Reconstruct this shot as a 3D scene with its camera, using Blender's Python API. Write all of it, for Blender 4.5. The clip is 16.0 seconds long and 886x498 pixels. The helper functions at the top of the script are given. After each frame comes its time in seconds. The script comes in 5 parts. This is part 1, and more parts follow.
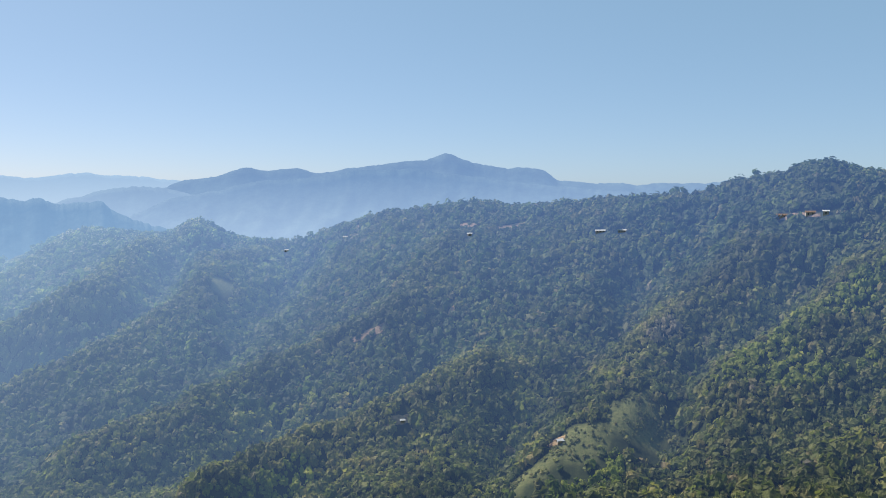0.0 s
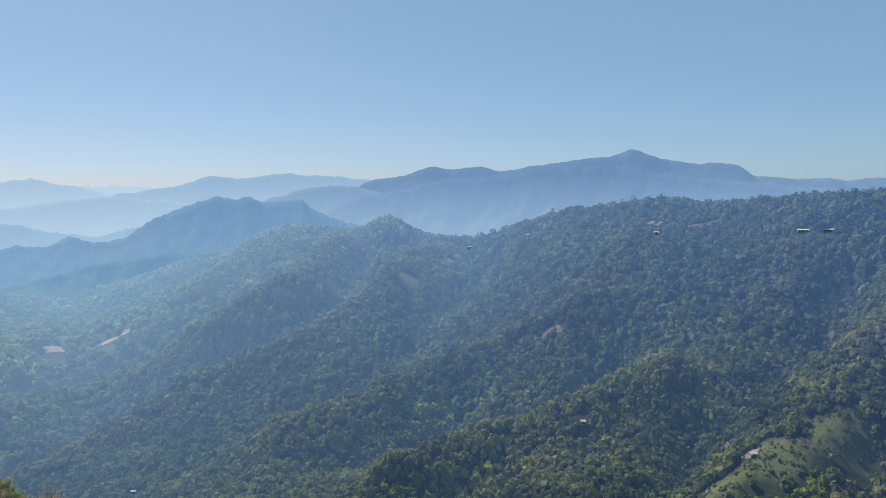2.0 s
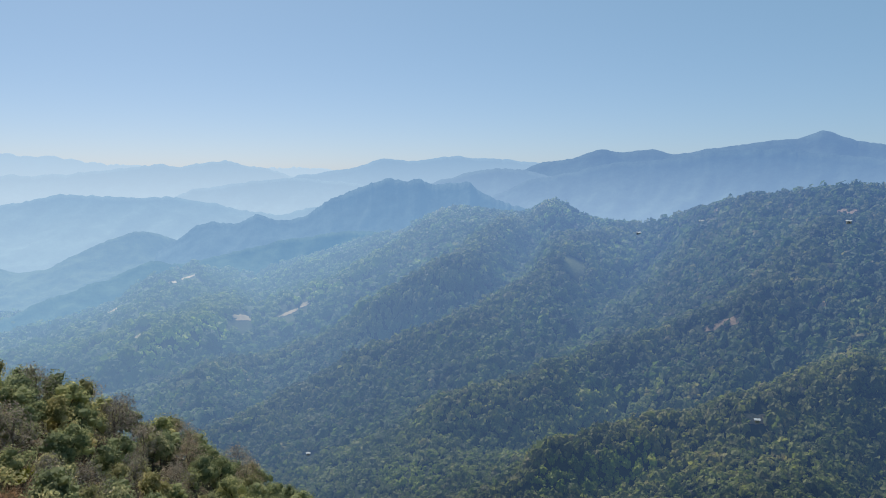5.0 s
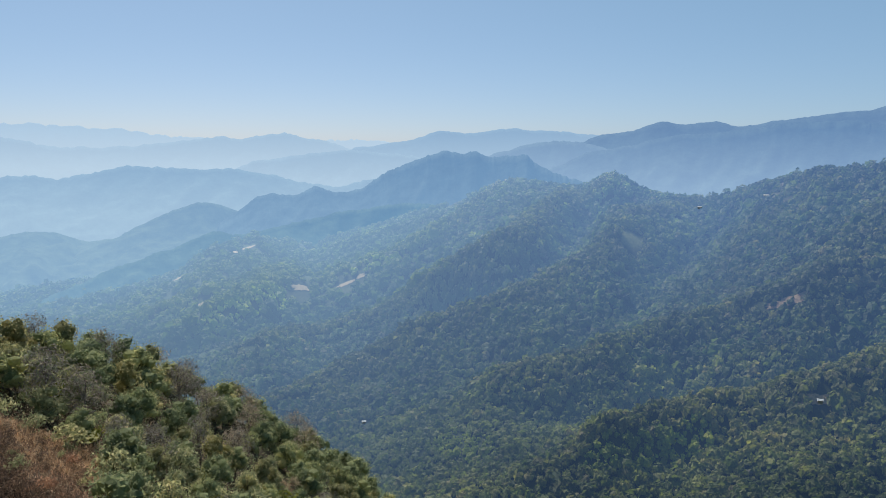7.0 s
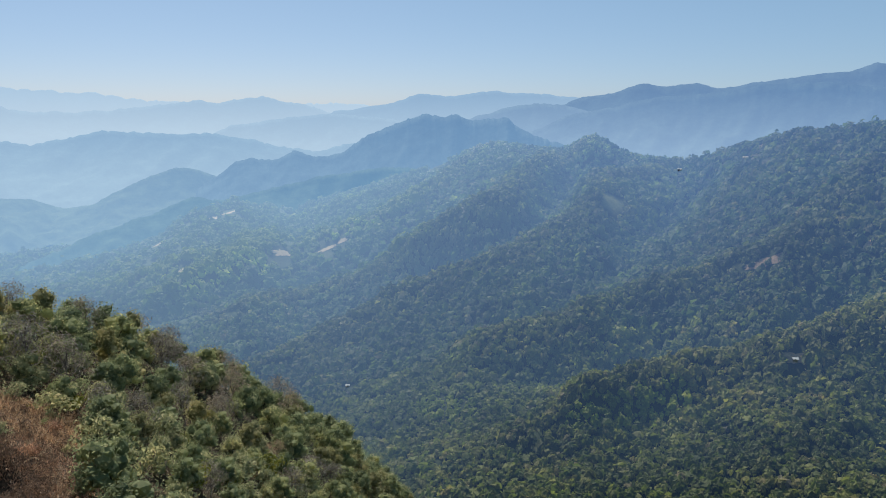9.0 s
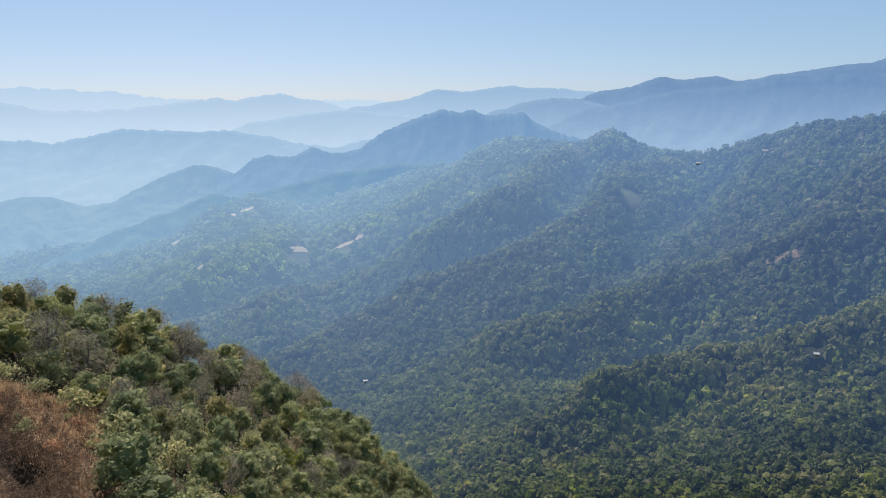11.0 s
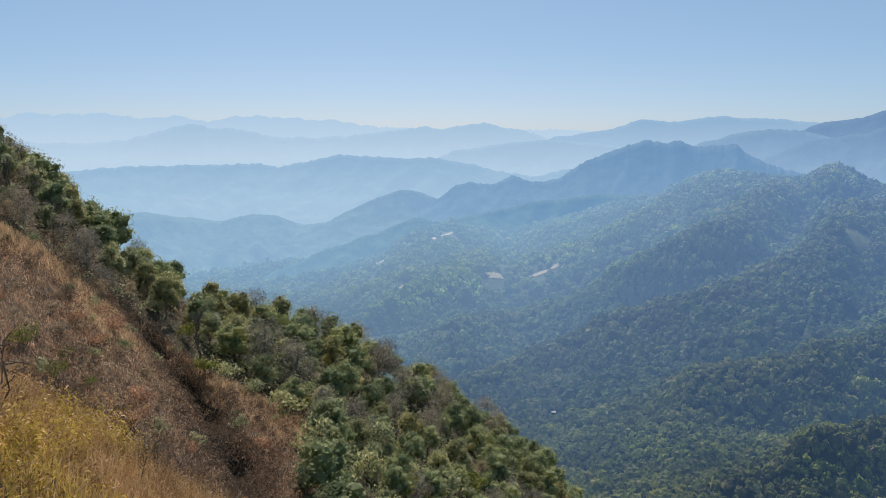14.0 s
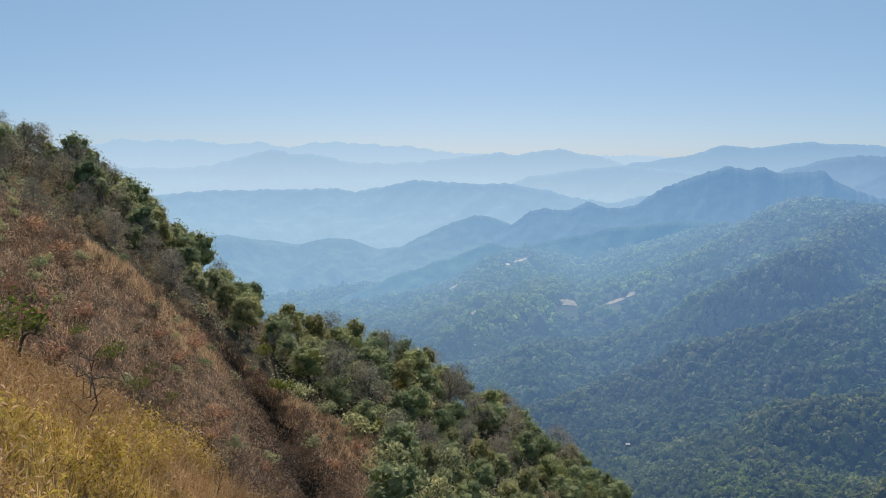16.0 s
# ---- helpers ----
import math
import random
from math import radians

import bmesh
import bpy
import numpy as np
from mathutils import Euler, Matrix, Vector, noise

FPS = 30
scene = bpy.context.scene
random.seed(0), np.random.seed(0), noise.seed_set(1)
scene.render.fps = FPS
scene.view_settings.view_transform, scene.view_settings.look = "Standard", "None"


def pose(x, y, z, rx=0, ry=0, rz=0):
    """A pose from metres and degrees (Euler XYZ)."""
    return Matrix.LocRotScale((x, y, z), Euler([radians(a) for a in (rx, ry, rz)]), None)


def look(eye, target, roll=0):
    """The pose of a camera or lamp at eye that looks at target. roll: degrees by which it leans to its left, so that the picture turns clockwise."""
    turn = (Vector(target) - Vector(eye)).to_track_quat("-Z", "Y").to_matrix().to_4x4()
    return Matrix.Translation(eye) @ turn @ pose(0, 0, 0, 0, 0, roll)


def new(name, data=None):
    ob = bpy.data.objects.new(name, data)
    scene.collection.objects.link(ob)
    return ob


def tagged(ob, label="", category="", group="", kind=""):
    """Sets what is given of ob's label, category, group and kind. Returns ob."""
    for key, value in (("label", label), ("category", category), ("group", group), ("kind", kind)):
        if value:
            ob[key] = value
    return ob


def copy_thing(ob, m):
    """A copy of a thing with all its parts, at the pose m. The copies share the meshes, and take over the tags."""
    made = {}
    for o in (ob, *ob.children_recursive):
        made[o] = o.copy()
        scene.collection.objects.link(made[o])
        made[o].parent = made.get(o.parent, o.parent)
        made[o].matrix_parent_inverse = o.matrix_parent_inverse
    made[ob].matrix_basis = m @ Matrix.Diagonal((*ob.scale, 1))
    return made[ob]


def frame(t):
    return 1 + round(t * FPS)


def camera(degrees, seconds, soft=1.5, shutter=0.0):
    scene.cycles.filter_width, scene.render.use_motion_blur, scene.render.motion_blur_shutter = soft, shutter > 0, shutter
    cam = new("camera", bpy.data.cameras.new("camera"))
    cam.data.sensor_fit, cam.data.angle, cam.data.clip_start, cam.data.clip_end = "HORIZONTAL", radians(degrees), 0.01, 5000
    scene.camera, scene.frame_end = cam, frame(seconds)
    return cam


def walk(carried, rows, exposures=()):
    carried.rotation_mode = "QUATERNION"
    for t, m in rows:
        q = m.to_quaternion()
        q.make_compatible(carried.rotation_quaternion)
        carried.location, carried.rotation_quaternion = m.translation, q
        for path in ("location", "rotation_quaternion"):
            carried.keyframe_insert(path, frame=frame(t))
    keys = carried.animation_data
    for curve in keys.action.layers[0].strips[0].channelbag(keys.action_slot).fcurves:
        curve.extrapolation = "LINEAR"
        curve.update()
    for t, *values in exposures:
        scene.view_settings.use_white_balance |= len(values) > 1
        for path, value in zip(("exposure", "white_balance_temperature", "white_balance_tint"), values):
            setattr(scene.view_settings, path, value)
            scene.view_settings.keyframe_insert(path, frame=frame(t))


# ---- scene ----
cam = camera(60.2, 16.0, soft=1.0)
# The camera is turned on the spot, an eye's height over the track at the brow of the slope.
EYE = 1.65
ROWS = [
    (0.0, 0.00, -4.20, 0.00), (0.5, 5.07, -4.27, 0.36), (1.0, 8.79, -4.23, 0.54), (1.5, 11.30, -4.25, 0.42),
    (2.0, 13.59, -4.33, 0.32), (2.5, 15.82, -4.44, 0.25), (3.0, 18.00, -4.61, 0.16), (3.5, 20.18, -4.83, 0.09),
    (4.0, 22.29, -5.08, -0.06), (4.5, 24.24, -5.35, -0.08), (5.0, 26.01, -5.58, -0.08), (7.5, 30.42, -8.34, -0.04),
    (8.0, 29.84, -9.24, -0.06), (8.5, 28.75, -10.07, 0.00), (11.0, 29.99, -10.64, 0.57), (11.5, 32.77, -10.53, 0.46),
    (12.0, 35.63, -10.35, 0.40), (12.5, 38.15, -10.13, 0.39), (13.0, 40.53, -9.68, 0.29), (13.5, 42.76, -9.06, 0.12),
    (14.0, 44.87, -8.42, 0.01), (14.5, 46.69, -7.83, -0.12), (15.0, 48.22, -7.28, -0.09), (15.5, 49.42, -6.85, -0.11),
    (16.0, 50.42, -6.52, -0.10),
]
walk(cam, [(t, pose(0, 0, EYE, 90 + pitch, roll, yaw)) for t, yaw, pitch, roll in ROWS], exposures=((0.0, 0.42, 6600, 15), (0.6, 0.24, 6450, 13), (2.0, 0.15, 6300, 11), (5.0, 0.12, 6300, 11), (8.7, 0.09, 6300, 11), (10.9, 0.27, 6450, 14), (12.5, 0.2, 6400, 13), (14.5, 0.11, 6250, 11), (16.0, 0.1, 6200, 10)))

# ---- sky and sun ----
SUN_AZ, SUN_EL = 50.0, 45.0  # degrees left of +y, and up
world = bpy.data.worlds.new("sky")
scene.world = world
world.use_nodes = True
wn, wl = world.node_tree.nodes, world.node_tree.links
sky = wn.new("ShaderNodeTexSky")
sky.sky_type, sky.sun_disc = "NISHITA", False
sky.sun_elevation, sky.sun_rotation = radians(SUN_EL), radians(-SUN_AZ)
sky.altitude, sky.air_density, sky.dust_density, sky.ozone_density = 0, 0.6, 0.5, 2.0
wn["Background"].inputs["Strength"].default_value = 0.085
veil = wn.new("ShaderNodeMix")  # thin high haze evens the sky out
veil.data_type = "RGBA"
veil.inputs["Factor"].default_value, veil.inputs["B"].default_value = 0.5, (2.82, 5.42, 6.98, 1)
tint = wn.new("ShaderNodeMix")
tint.data_type, tint.blend_type = "RGBA", "MULTIPLY"
tint.inputs["Factor"].default_value, tint.inputs["B"].default_value = 1.0, (1.05, 0.955, 1.0, 1)
wl.new(sky.outputs["Color"], tint.inputs["A"])
wl.new(tint.outputs["Result"], veil.inputs["A"])
wl.new(veil.outputs["Result"], wn["Background"].inputs["Color"])
sun = new("sun", bpy.data.lights.new("sun", "SUN"))
sun.data.energy, sun.data.angle, sun.data.color = 5.0, radians(0.6), (1.0, 0.93, 0.82)
sd = Vector((-math.sin(radians(SUN_AZ)) * math.cos(radians(SUN_EL)), math.cos(radians(SUN_AZ)) * math.cos(radians(SUN_EL)), math.sin(radians(SUN_EL))))
sun.matrix_world = look(sd * 3000, (0, 0, 0))

# ---- numbers: noise and the lie of the land ----
rng = np.random.default_rng(7)


def value_noise(x, y, seed=0):
    """Smooth noise from -1 to 1 over the plan."""
    xi, yi = np.floor(x).astype(np.int64), np.floor(y).astype(np.int64)
    fx, fy = x - xi, y - yi
    fx, fy = fx * fx * fx * (fx * (fx * 6 - 15) + 10), fy * fy * fy * (fy * (fy * 6 - 15) + 10)

    def lattice(i, j):
        h = (i * 374761393 + j * 668265263 + seed * 974711) & 0x7FFFFFFF
        h = ((h ^ (h >> 13)) * 1274126177) & 0x7FFFFFFF
        return ((h ^ (h >> 16)) & 0xFFFF) / 32767.5 - 1

    a, b = lattice(xi, yi), lattice(xi + 1, yi)
    c, d = lattice(xi, yi + 1), lattice(xi + 1, yi + 1)
    return (a * (1 - fx) + b * fx) * (1 - fy) + (c * (1 - fx) + d * fx) * fy


def fbm(x, y, size, octaves=4, seed=0):
    total, amp = 0.0, 1.0
    for k in range(octaves):
        total = total + amp * value_noise(x / size + 17.3 * k, y / size - 9.1 * k, seed + k)
        size, amp = size / 2.03, amp * 0.5
    return total / 1.9


def smoothed(values, n):
    k = np.hanning(n + 2)[1:-1]
    return np.convolve(np.pad(values, n // 2, mode="edge"), k / k.sum(), mode="valid")[: len(values)]


def along(az, pairs):
    p = np.array(pairs, float)
    return np.interp(az, p[:, 0], p[:, 1])


AZ = np.concatenate([np.arange(-40, 92, 0.3), np.arange(92, 320, 4.0), [320.0]])
RR = np.concatenate([[0.0], np.geomspace(1.5, 30, 34), np.geomspace(30.8, 210, 72), np.geomspace(214, 420, 14), np.geomspace(428, 2100, 110), np.geomspace(2160, 4900, 24)])
azs = np.where(AZ > 200, AZ - 360, AZ)

# crest of the near spur, fitted to the camera's view: elevation and distance, by bearing from the eye
near_el = along(azs, [(-160, 4), (-90, -8), (-45, -33), (0, -41), (26, -35.5), (32, -29.4), (36, -25.8), (39, -23.4), (45, -20.1), (48, -18.6), (51, -17.0), (55, -15.2), (58, -14.5), (61, -13.4), (63.5, -12.2), (67, -9.1), (71, -4.9), (73.5, -2.4), (76, -0.7), (80, 1.6), (95, 9.5), (140, 14), (200, 4)])
near_r = along(azs, [(-160, 90), (0, 90), (26, 150), (32, 175), (40, 152), (50, 130), (60, 120), (70, 125), (80, 130), (95, 120), (200, 90)])
# lip of the grassy shelf that the eye looks across
lip_el = along(azs, [(-160, -6), (-90, -25), (0, -46), (50, -36), (58, -30), (63.6, -25.8), (69.6, -21.6), (74.3, -17.3), (78, -15.2), (81, -13.0), (95, -5), (140, 5), (200, -6)])
# skyline of the long wooded hill across the valley
hill_el = along(azs, [(-160, 2), (-45, -2), (-33, 0), (-30, 0.9), (-26.8, 1.85), (-25, 1.6), (-24, 1.05), (-20.8, 0.5), (-18.6, -0.4), (-12, -0.62), (-7, -1.2), (-4.9, -1.2), (-2.6, -0.85), (2.3, -1.7), (4, -1.55), (6, -2.2), (8.2, -2.85), (10, -3.7), (12, -3.85), (14.7, -3.5), (16, -3.05), (16.9, -2.45), (17.8, -2.05), (18.8, -2.55), (19.8, -3.1), (22.3, -2.85), (24.4, -2.6), (25.9, -2.85), (27.5, -3.5), (29.5, -4.35), (33.2, -5.45), (37.2, -6.6), (40, -7.5), (41.3, -7.1), (42.9, -6.9), (43.8, -6.5), (45.5, -7.15), (47.2, -7.7), (49.7, -9.5), (52.3, -10.8), (54, -11.8), (56.6, -12.4), (60, -12.7), (90, -12.7), (200, 2)])
hill_r = along(azs, [(-160, 1500), (-33, 820), (-26.8, 900), (-12, 1000), (-3, 1080), (4, 1150), (10, 1300), (17.7, 1450), (24.5, 1600), (31, 1750), (37.5, 1850), (43.8, 1800), (47.2, 1700), (49.7, 1600), (52.3, 1500), (54, 1430), (56.6, 1380), (60, 1360), (90, 1360), (200, 1500)])
foot_z = along(azs, [(-160, -200), (-40, -215), (-20, -225), (0, -245), (25, -268), (45, -300), (52, -316), (60, -316), (90, -316), (200, -200)])
for n, v in ((5, near_el), (5, lip_el), (3, hill_el), (15, hill_r), (15, near_r), (21, foot_z)):
    v[:440] = smoothed(v[:440], n)
hill_el += 0.12

tan_ = lambda deg: np.tan(np.radians(deg))
LAND = np.zeros((len(AZ), len(RR)))
for i in range(len(AZ)):
    rc, hr = near_r[i], hill_r[i]
    zl, zc, zh = EYE + 24 * tan_(lip_el[i]), EYE + rc * tan_(near_el[i]), EYE + hr * tan_(hill_el[i])
    r_in = np.geomspace(38, rc, 9)
    e_in = lip_el[i] - 2.0 + (near_el[i] - lip_el[i] + 2.0) * np.linspace(0, 1, 9) ** 0.9
    kr = [0, 1.8, 3.2, 7, 24] + list(r_in) + [rc + 12]
    kz = [0, 0, min(-0.15, zl * 0.1), 0.74 * zl, zl] + list(EYE + r_in * tan_(e_in)) + [zc - 4]
    zf = min(foot_z[i], zc - 60) if abs(azs[i]) < 92 else zc + 10
    kr += [430, 430 + 0.5 * (hr - 430), hr - 30, hr, hr + 40, hr + 450, 4900]
    bow = 0.46 if azs[i] < 22 else max(0.3, 0.46 - (azs[i] - 22) * 0.01)
    open_ = float(np.clip((azs[i] - 42) / 8, 0, 1)) * (azs[i] < 120)  # the hill's nose runs out on the valley floor
    kz += [zf, zf + bow * (zh - zf), zh - 9 + 7 * open_, zh, zh - 7 + 5 * open_, (1 - open_) * min(zh - 120, -330) - 320 * open_, -430 - 470 * open_]
    LAND[i] = np.interp(RR, kr, kz)
PX = -np.sin(np.radians(AZ))[:, None] * RR[None, :]
PY = np.cos(np.radians(AZ))[:, None] * RR[None, :]
R2 = np.broadcast_to(RR[None, :], PX.shape)


def on_slope(a, e, start=440):
    """The place in the plan where the camera's line of sight at that bearing and dip meets the land across the valley;
    what is set there fits the view.
    """
    row = LAND[int(round(np.interp(a, azs[:440], np.arange(440))))]
    look_up = np.degrees(np.arctan2(row - EYE, np.maximum(RR, 1.0)))
    k = np.where((RR > start) & (look_up >= e))[0]
    k = k[0] if len(k) else np.searchsorted(RR, 1300)
    t = np.clip((e - look_up[k - 1]) / max(look_up[k] - look_up[k - 1], 1e-6), 0, 1)
    d = RR[k - 1] + t * (RR[k] - RR[k - 1])
    return (-math.sin(radians(a)) * d, math.cos(radians(a)) * d)


def ridge_line(x, y, a, b, wide):
    """1 on the line from a to b in the plan, falling to 0 about it, and the way along it."""
    ax, ay, dx, dy = a[0], a[1], b[0] - a[0], b[1] - a[1]
    n = dx * dx + dy * dy
    s = np.clip(((x - ax) * dx + (y - ay) * dy) / n, 0, 1)
    d2 = (x - ax - s * dx) ** 2 + (y - ay - s * dy) ** 2
    return np.exp(-d2 / (wide * wide))


# spurs and gullies on the hill across the valley, by bearing and dip from the eye, placed to fit the camera's view
def spur(wide, rise, *line):
    """A spur (or a gully, with a negative rise) along a bent line, as its straight stretches in the plan."""
    line = [on_slope(*q) for q in line]
    return [(a, b, wide, rise) for a, b in zip(line, line[1:])]


RIGHT_SPURS = [
    spur(30, -17, (-14.4, -5.7), (-13.6, -8.2), (-12.9, -10.2), (-9.2, -14.5), (-5.9, -16.6), (-4.6, -19.0), (-4.2, -21.4)),
    spur(34, -10, (-19.0, -1.9), (-16.7, -3.6), (-14.8, -5.2)),
    spur(30, 13, (-22.1, -5.0), (-19.9, -7.1), (-17.3, -9.2), (-15.3, -10.7), (-12.5, -12.5), (-10.1, -14.8)),
    spur(26, 9, (-17.4, -14.0), (-14.6, -16.0), (-9.3, -18.8), (-5.9, -20.9)),
    spur(24, -13, (-25.3, -6.1), (-24.3, -8.4), (-21.5, -10.9), (-19.3, -12.1), (-17.4, -14.4), (-16.6, -16.8)),
    spur(28, 13, (-30.0, -5.8), (-27.5, -8.6), (-24.7, -10.1), (-22.3, -11.7), (-20.8, -13.7)),
    spur(22, -10, (-28.3, -13.3), (-24.9, -15.9), (-20.9, -17.5), (-16.7, -19.3)),
    spur(22, 8, (-29.6, -11.7), (-26.6, -14.2), (-22.4, -16.2), (-19.4, -18.1)),
]
MIDDLE_SPURS = [
    spur(34, 13, (-0.1, -4.6), (1.8, -8.3), (4.2, -10.2), (7.7, -11.6), (11.0, -13.2), (14.7, -14.2), (18.6, -15.5), (22.4, -16.7), (25.9, -17.8)),
    spur(28, -13, (0.0, -11.7), (2.0, -13.4), (5.6, -15.3), (7.6, -16.6), (13.0, -17.1), (17.2, -18.5), (23.7, -19.3)),
    spur(28, 12, (-3.4, -13.8), (-0.1, -14.8), (2.8, -16.4), (5.6, -17.4), (9.6, -19.1), (12.9, -20.5), (17.2, -21.8)),
    spur(44, 20, (18.2, -2.9), (20.8, -4.0), (22.9, -6.3), (24.4, -7.8), (27.6, -9.4), (30.5, -10.8)),
    spur(40, -20, (17.2, -3.6), (19.9, -5.5), (21.6, -7.6), (24.2, -9.5), (26.3, -10.7), (30.1, -11.9)),
    spur(38, 12, (12.8, -4.2), (14.8, -5.0), (17.3, -6.9), (19.5, -8.8), (23.3, -10.9), (25.9, -12.2), (28.5, -13.8), (31.9, -15.3)),
    spur(36, -17, (9.9, -4.9), (12.3, -7.5), (14.8, -9.4), (16.5, -11.7), (18.6, -13.8), (22.0, -15.3), (25.9, -16.1)),
    spur(20, 6, (10.7, -20.2), (13.9, -20.9), (18.1, -22.5), (22.4, -24.3)),
]
VALLEY_SPURS = [
    spur(48, 16, (25.9, -3.3), (29.4, -6.0), (33.1, -8.2), (36.3, -9.4), (40.8, -10.3), (45.4, -12.0), (48.8, -13.2)),
    spur(44, -15, (29.3, -8.4), (33.1, -10.4), (37.0, -11.7), (41.2, -12.4), (45.4, -13.2), (48.4, -14.0)),
    spur(44, 14, (31.3, -5.6), (35.2, -6.8), (40.0, -8.1), (43.3, -9.4), (47.6, -10.7), (51.0, -11.8)),
    spur(40, -14, (37.2, -7.0), (39.2, -7.6), (42.9, -8.8), (46.3, -10.0), (49.7, -11.1)),
    spur(30, 12, (29.1, -13.5), (33.7, -15.3), (36.9, -16.6), (39.8, -17.9), (43.2, -19.2)),
    spur(32, -13, (27.4, -10.6), (31.0, -12.9), (34.9, -14.7), (39.0, -16.2), (42.8, -17.6), (45.3, -18.1)),
    spur(34, 11, (25.7, -8.2), (28.5, -9.9), (32.2, -11.8), (36.2, -13.2), (41.1, -14.1), (44.5, -15.2)),
]
SPURS = [stretch for line in RIGHT_SPURS + MIDDLE_SPURS + VALLEY_SPURS for stretch in line]
far = np.clip((R2 - 440) / 120, 0, 1) * (np.abs(azs)[:, None] < 95)
crest_fade = 1 - 0.96 * np.exp(-(((R2 - hill_r[:, None]) / 95) ** 2))
low_fade = np.clip((62 - azs) / 12, 0.15, 1)[:, None]
for lines in (RIGHT_SPURS, MIDDLE_SPURS, VALLEY_SPURS):
    for line in lines:
        rib = np.max([ridge_line(PX, PY, a, b, wide) for a, b, wide, rise in line], axis=0)
        LAND += far * crest_fade * low_fade * 1.35 * line[0][3] * rib
# smaller spurs run down towards the valley, to the left of the first view
def spurring(x, y):
    """The lie of the smaller spurs: positive on their backs, negative in the gullies between."""
    u, v = x * 0.90 - y * 0.43, x * 0.43 + y * 0.90
    return 0.35 - np.abs(fbm(u, v * 0.36, 150, 3, 3)) * 2


u, v = PX * 0.90 - PY * 0.43, PX * 0.43 + PY * 0.90
LAND += far * crest_fade * low_fade * (5.0 * spurring(PX, PY) + 5.0 * fbm(PX, PY, 55, 3, 11))
behind = np.clip((R2 - hill_r[:, None] - 60) / 300, 0, 1) * np.clip((52 - azs) / 10, 0.25, 1)[:, None]
LAND += behind * 25 * fbm(PX, PY, 400, 3, 21)
# low folds on the valley floor
vale = np.clip((R2 - hill_r[:, None] + 60) / 160, 0, 1) * np.clip((azs[:, None] - 43) / 8, 0, 1) * np.clip((95 - azs[:, None]) / 10, 0, 1)
LAND += vale * ((16 + 30 * np.clip((R2 - 1600) / 500, 0, 1)) * (0.5 - 2 * np.abs(fbm(PX * 0.75 + PY * 0.2, PY * 0.45 - PX * 0.3, 260, 3, 23))) + 6 * fbm(PX, PY, 80, 3, 25))
# rills and humps on the near slope
close = np.clip((R2 - 26) / 20, 0, 1) * np.clip((200 - R2) / 40, 0, 1)
near_fade = 1 - 0.7 * np.exp(-(((R2 - near_r[:, None]) / 14) ** 2))
LAND += close * near_fade * (1.5 * fbm(u, v * 0.4, 15, 3, 5) + 0.5 * fbm(PX, PY, 5, 3, 6))
LAND += np.clip((R2 - 2.5) / 5, 0, 1) * np.clip((40 - R2) / 10, 0, 1) * 0.75 * fbm(PX, PY, 5.5, 3, 9)
# the dark wash between the grassy shelf and the slope beyond
GULLY = [(68.7, -11.0), (66.6, -13.6), (64.6, -16.5), (63.1, -18.4), (61.4, -22.2), (60.0, -25.5)]
GULLY = [on_slope(*q, 30) for q in GULLY]
WASH = list(zip(GULLY, GULLY[1:]))
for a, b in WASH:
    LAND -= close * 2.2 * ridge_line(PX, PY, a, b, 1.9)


def ground_at(x, y):
    """Height of the land at places in the plan."""
    x, y = np.asarray(x, float), np.asarray(y, float)
    a = np.degrees(np.arctan2(-x, y))
    a = np.where(a < -40, a + 360, a)
    r = np.hypot(x, y)
    fi = np.interp(a, AZ, np.arange(len(AZ)))
    fj = np.interp(r, RR, np.arange(len(RR)))
    i, j = np.minimum(fi.astype(int), len(AZ) - 2), np.minimum(fj.astype(int), len(RR) - 2)
    s, t = fi - i, fj - j
    return (LAND[i, j] * (1 - s) + LAND[i + 1, j] * s) * (1 - t) + (LAND[i, j + 1] * (1 - s) + LAND[i + 1, j + 1] * s) * t


def bearing(x, y):
    return np.degrees(np.arctan2(-x, y)), np.hypot(x, y)


# patches without trees on the far hill, placed to fit the camera's view: the bearing and dip of their two ends, half
# their breadth in metres, what covers them
def patch(kind, broad, one, two, least=0.0):
    (ax, ay), (bx, by) = on_slope(*one), on_slope(*two)
    return ((ax + bx) / 2, (ay + by) / 2, max(least, math.hypot(bx - ax, by - ay) / 2), broad, math.degrees(math.atan2(by - ay, bx - ax)), kind)


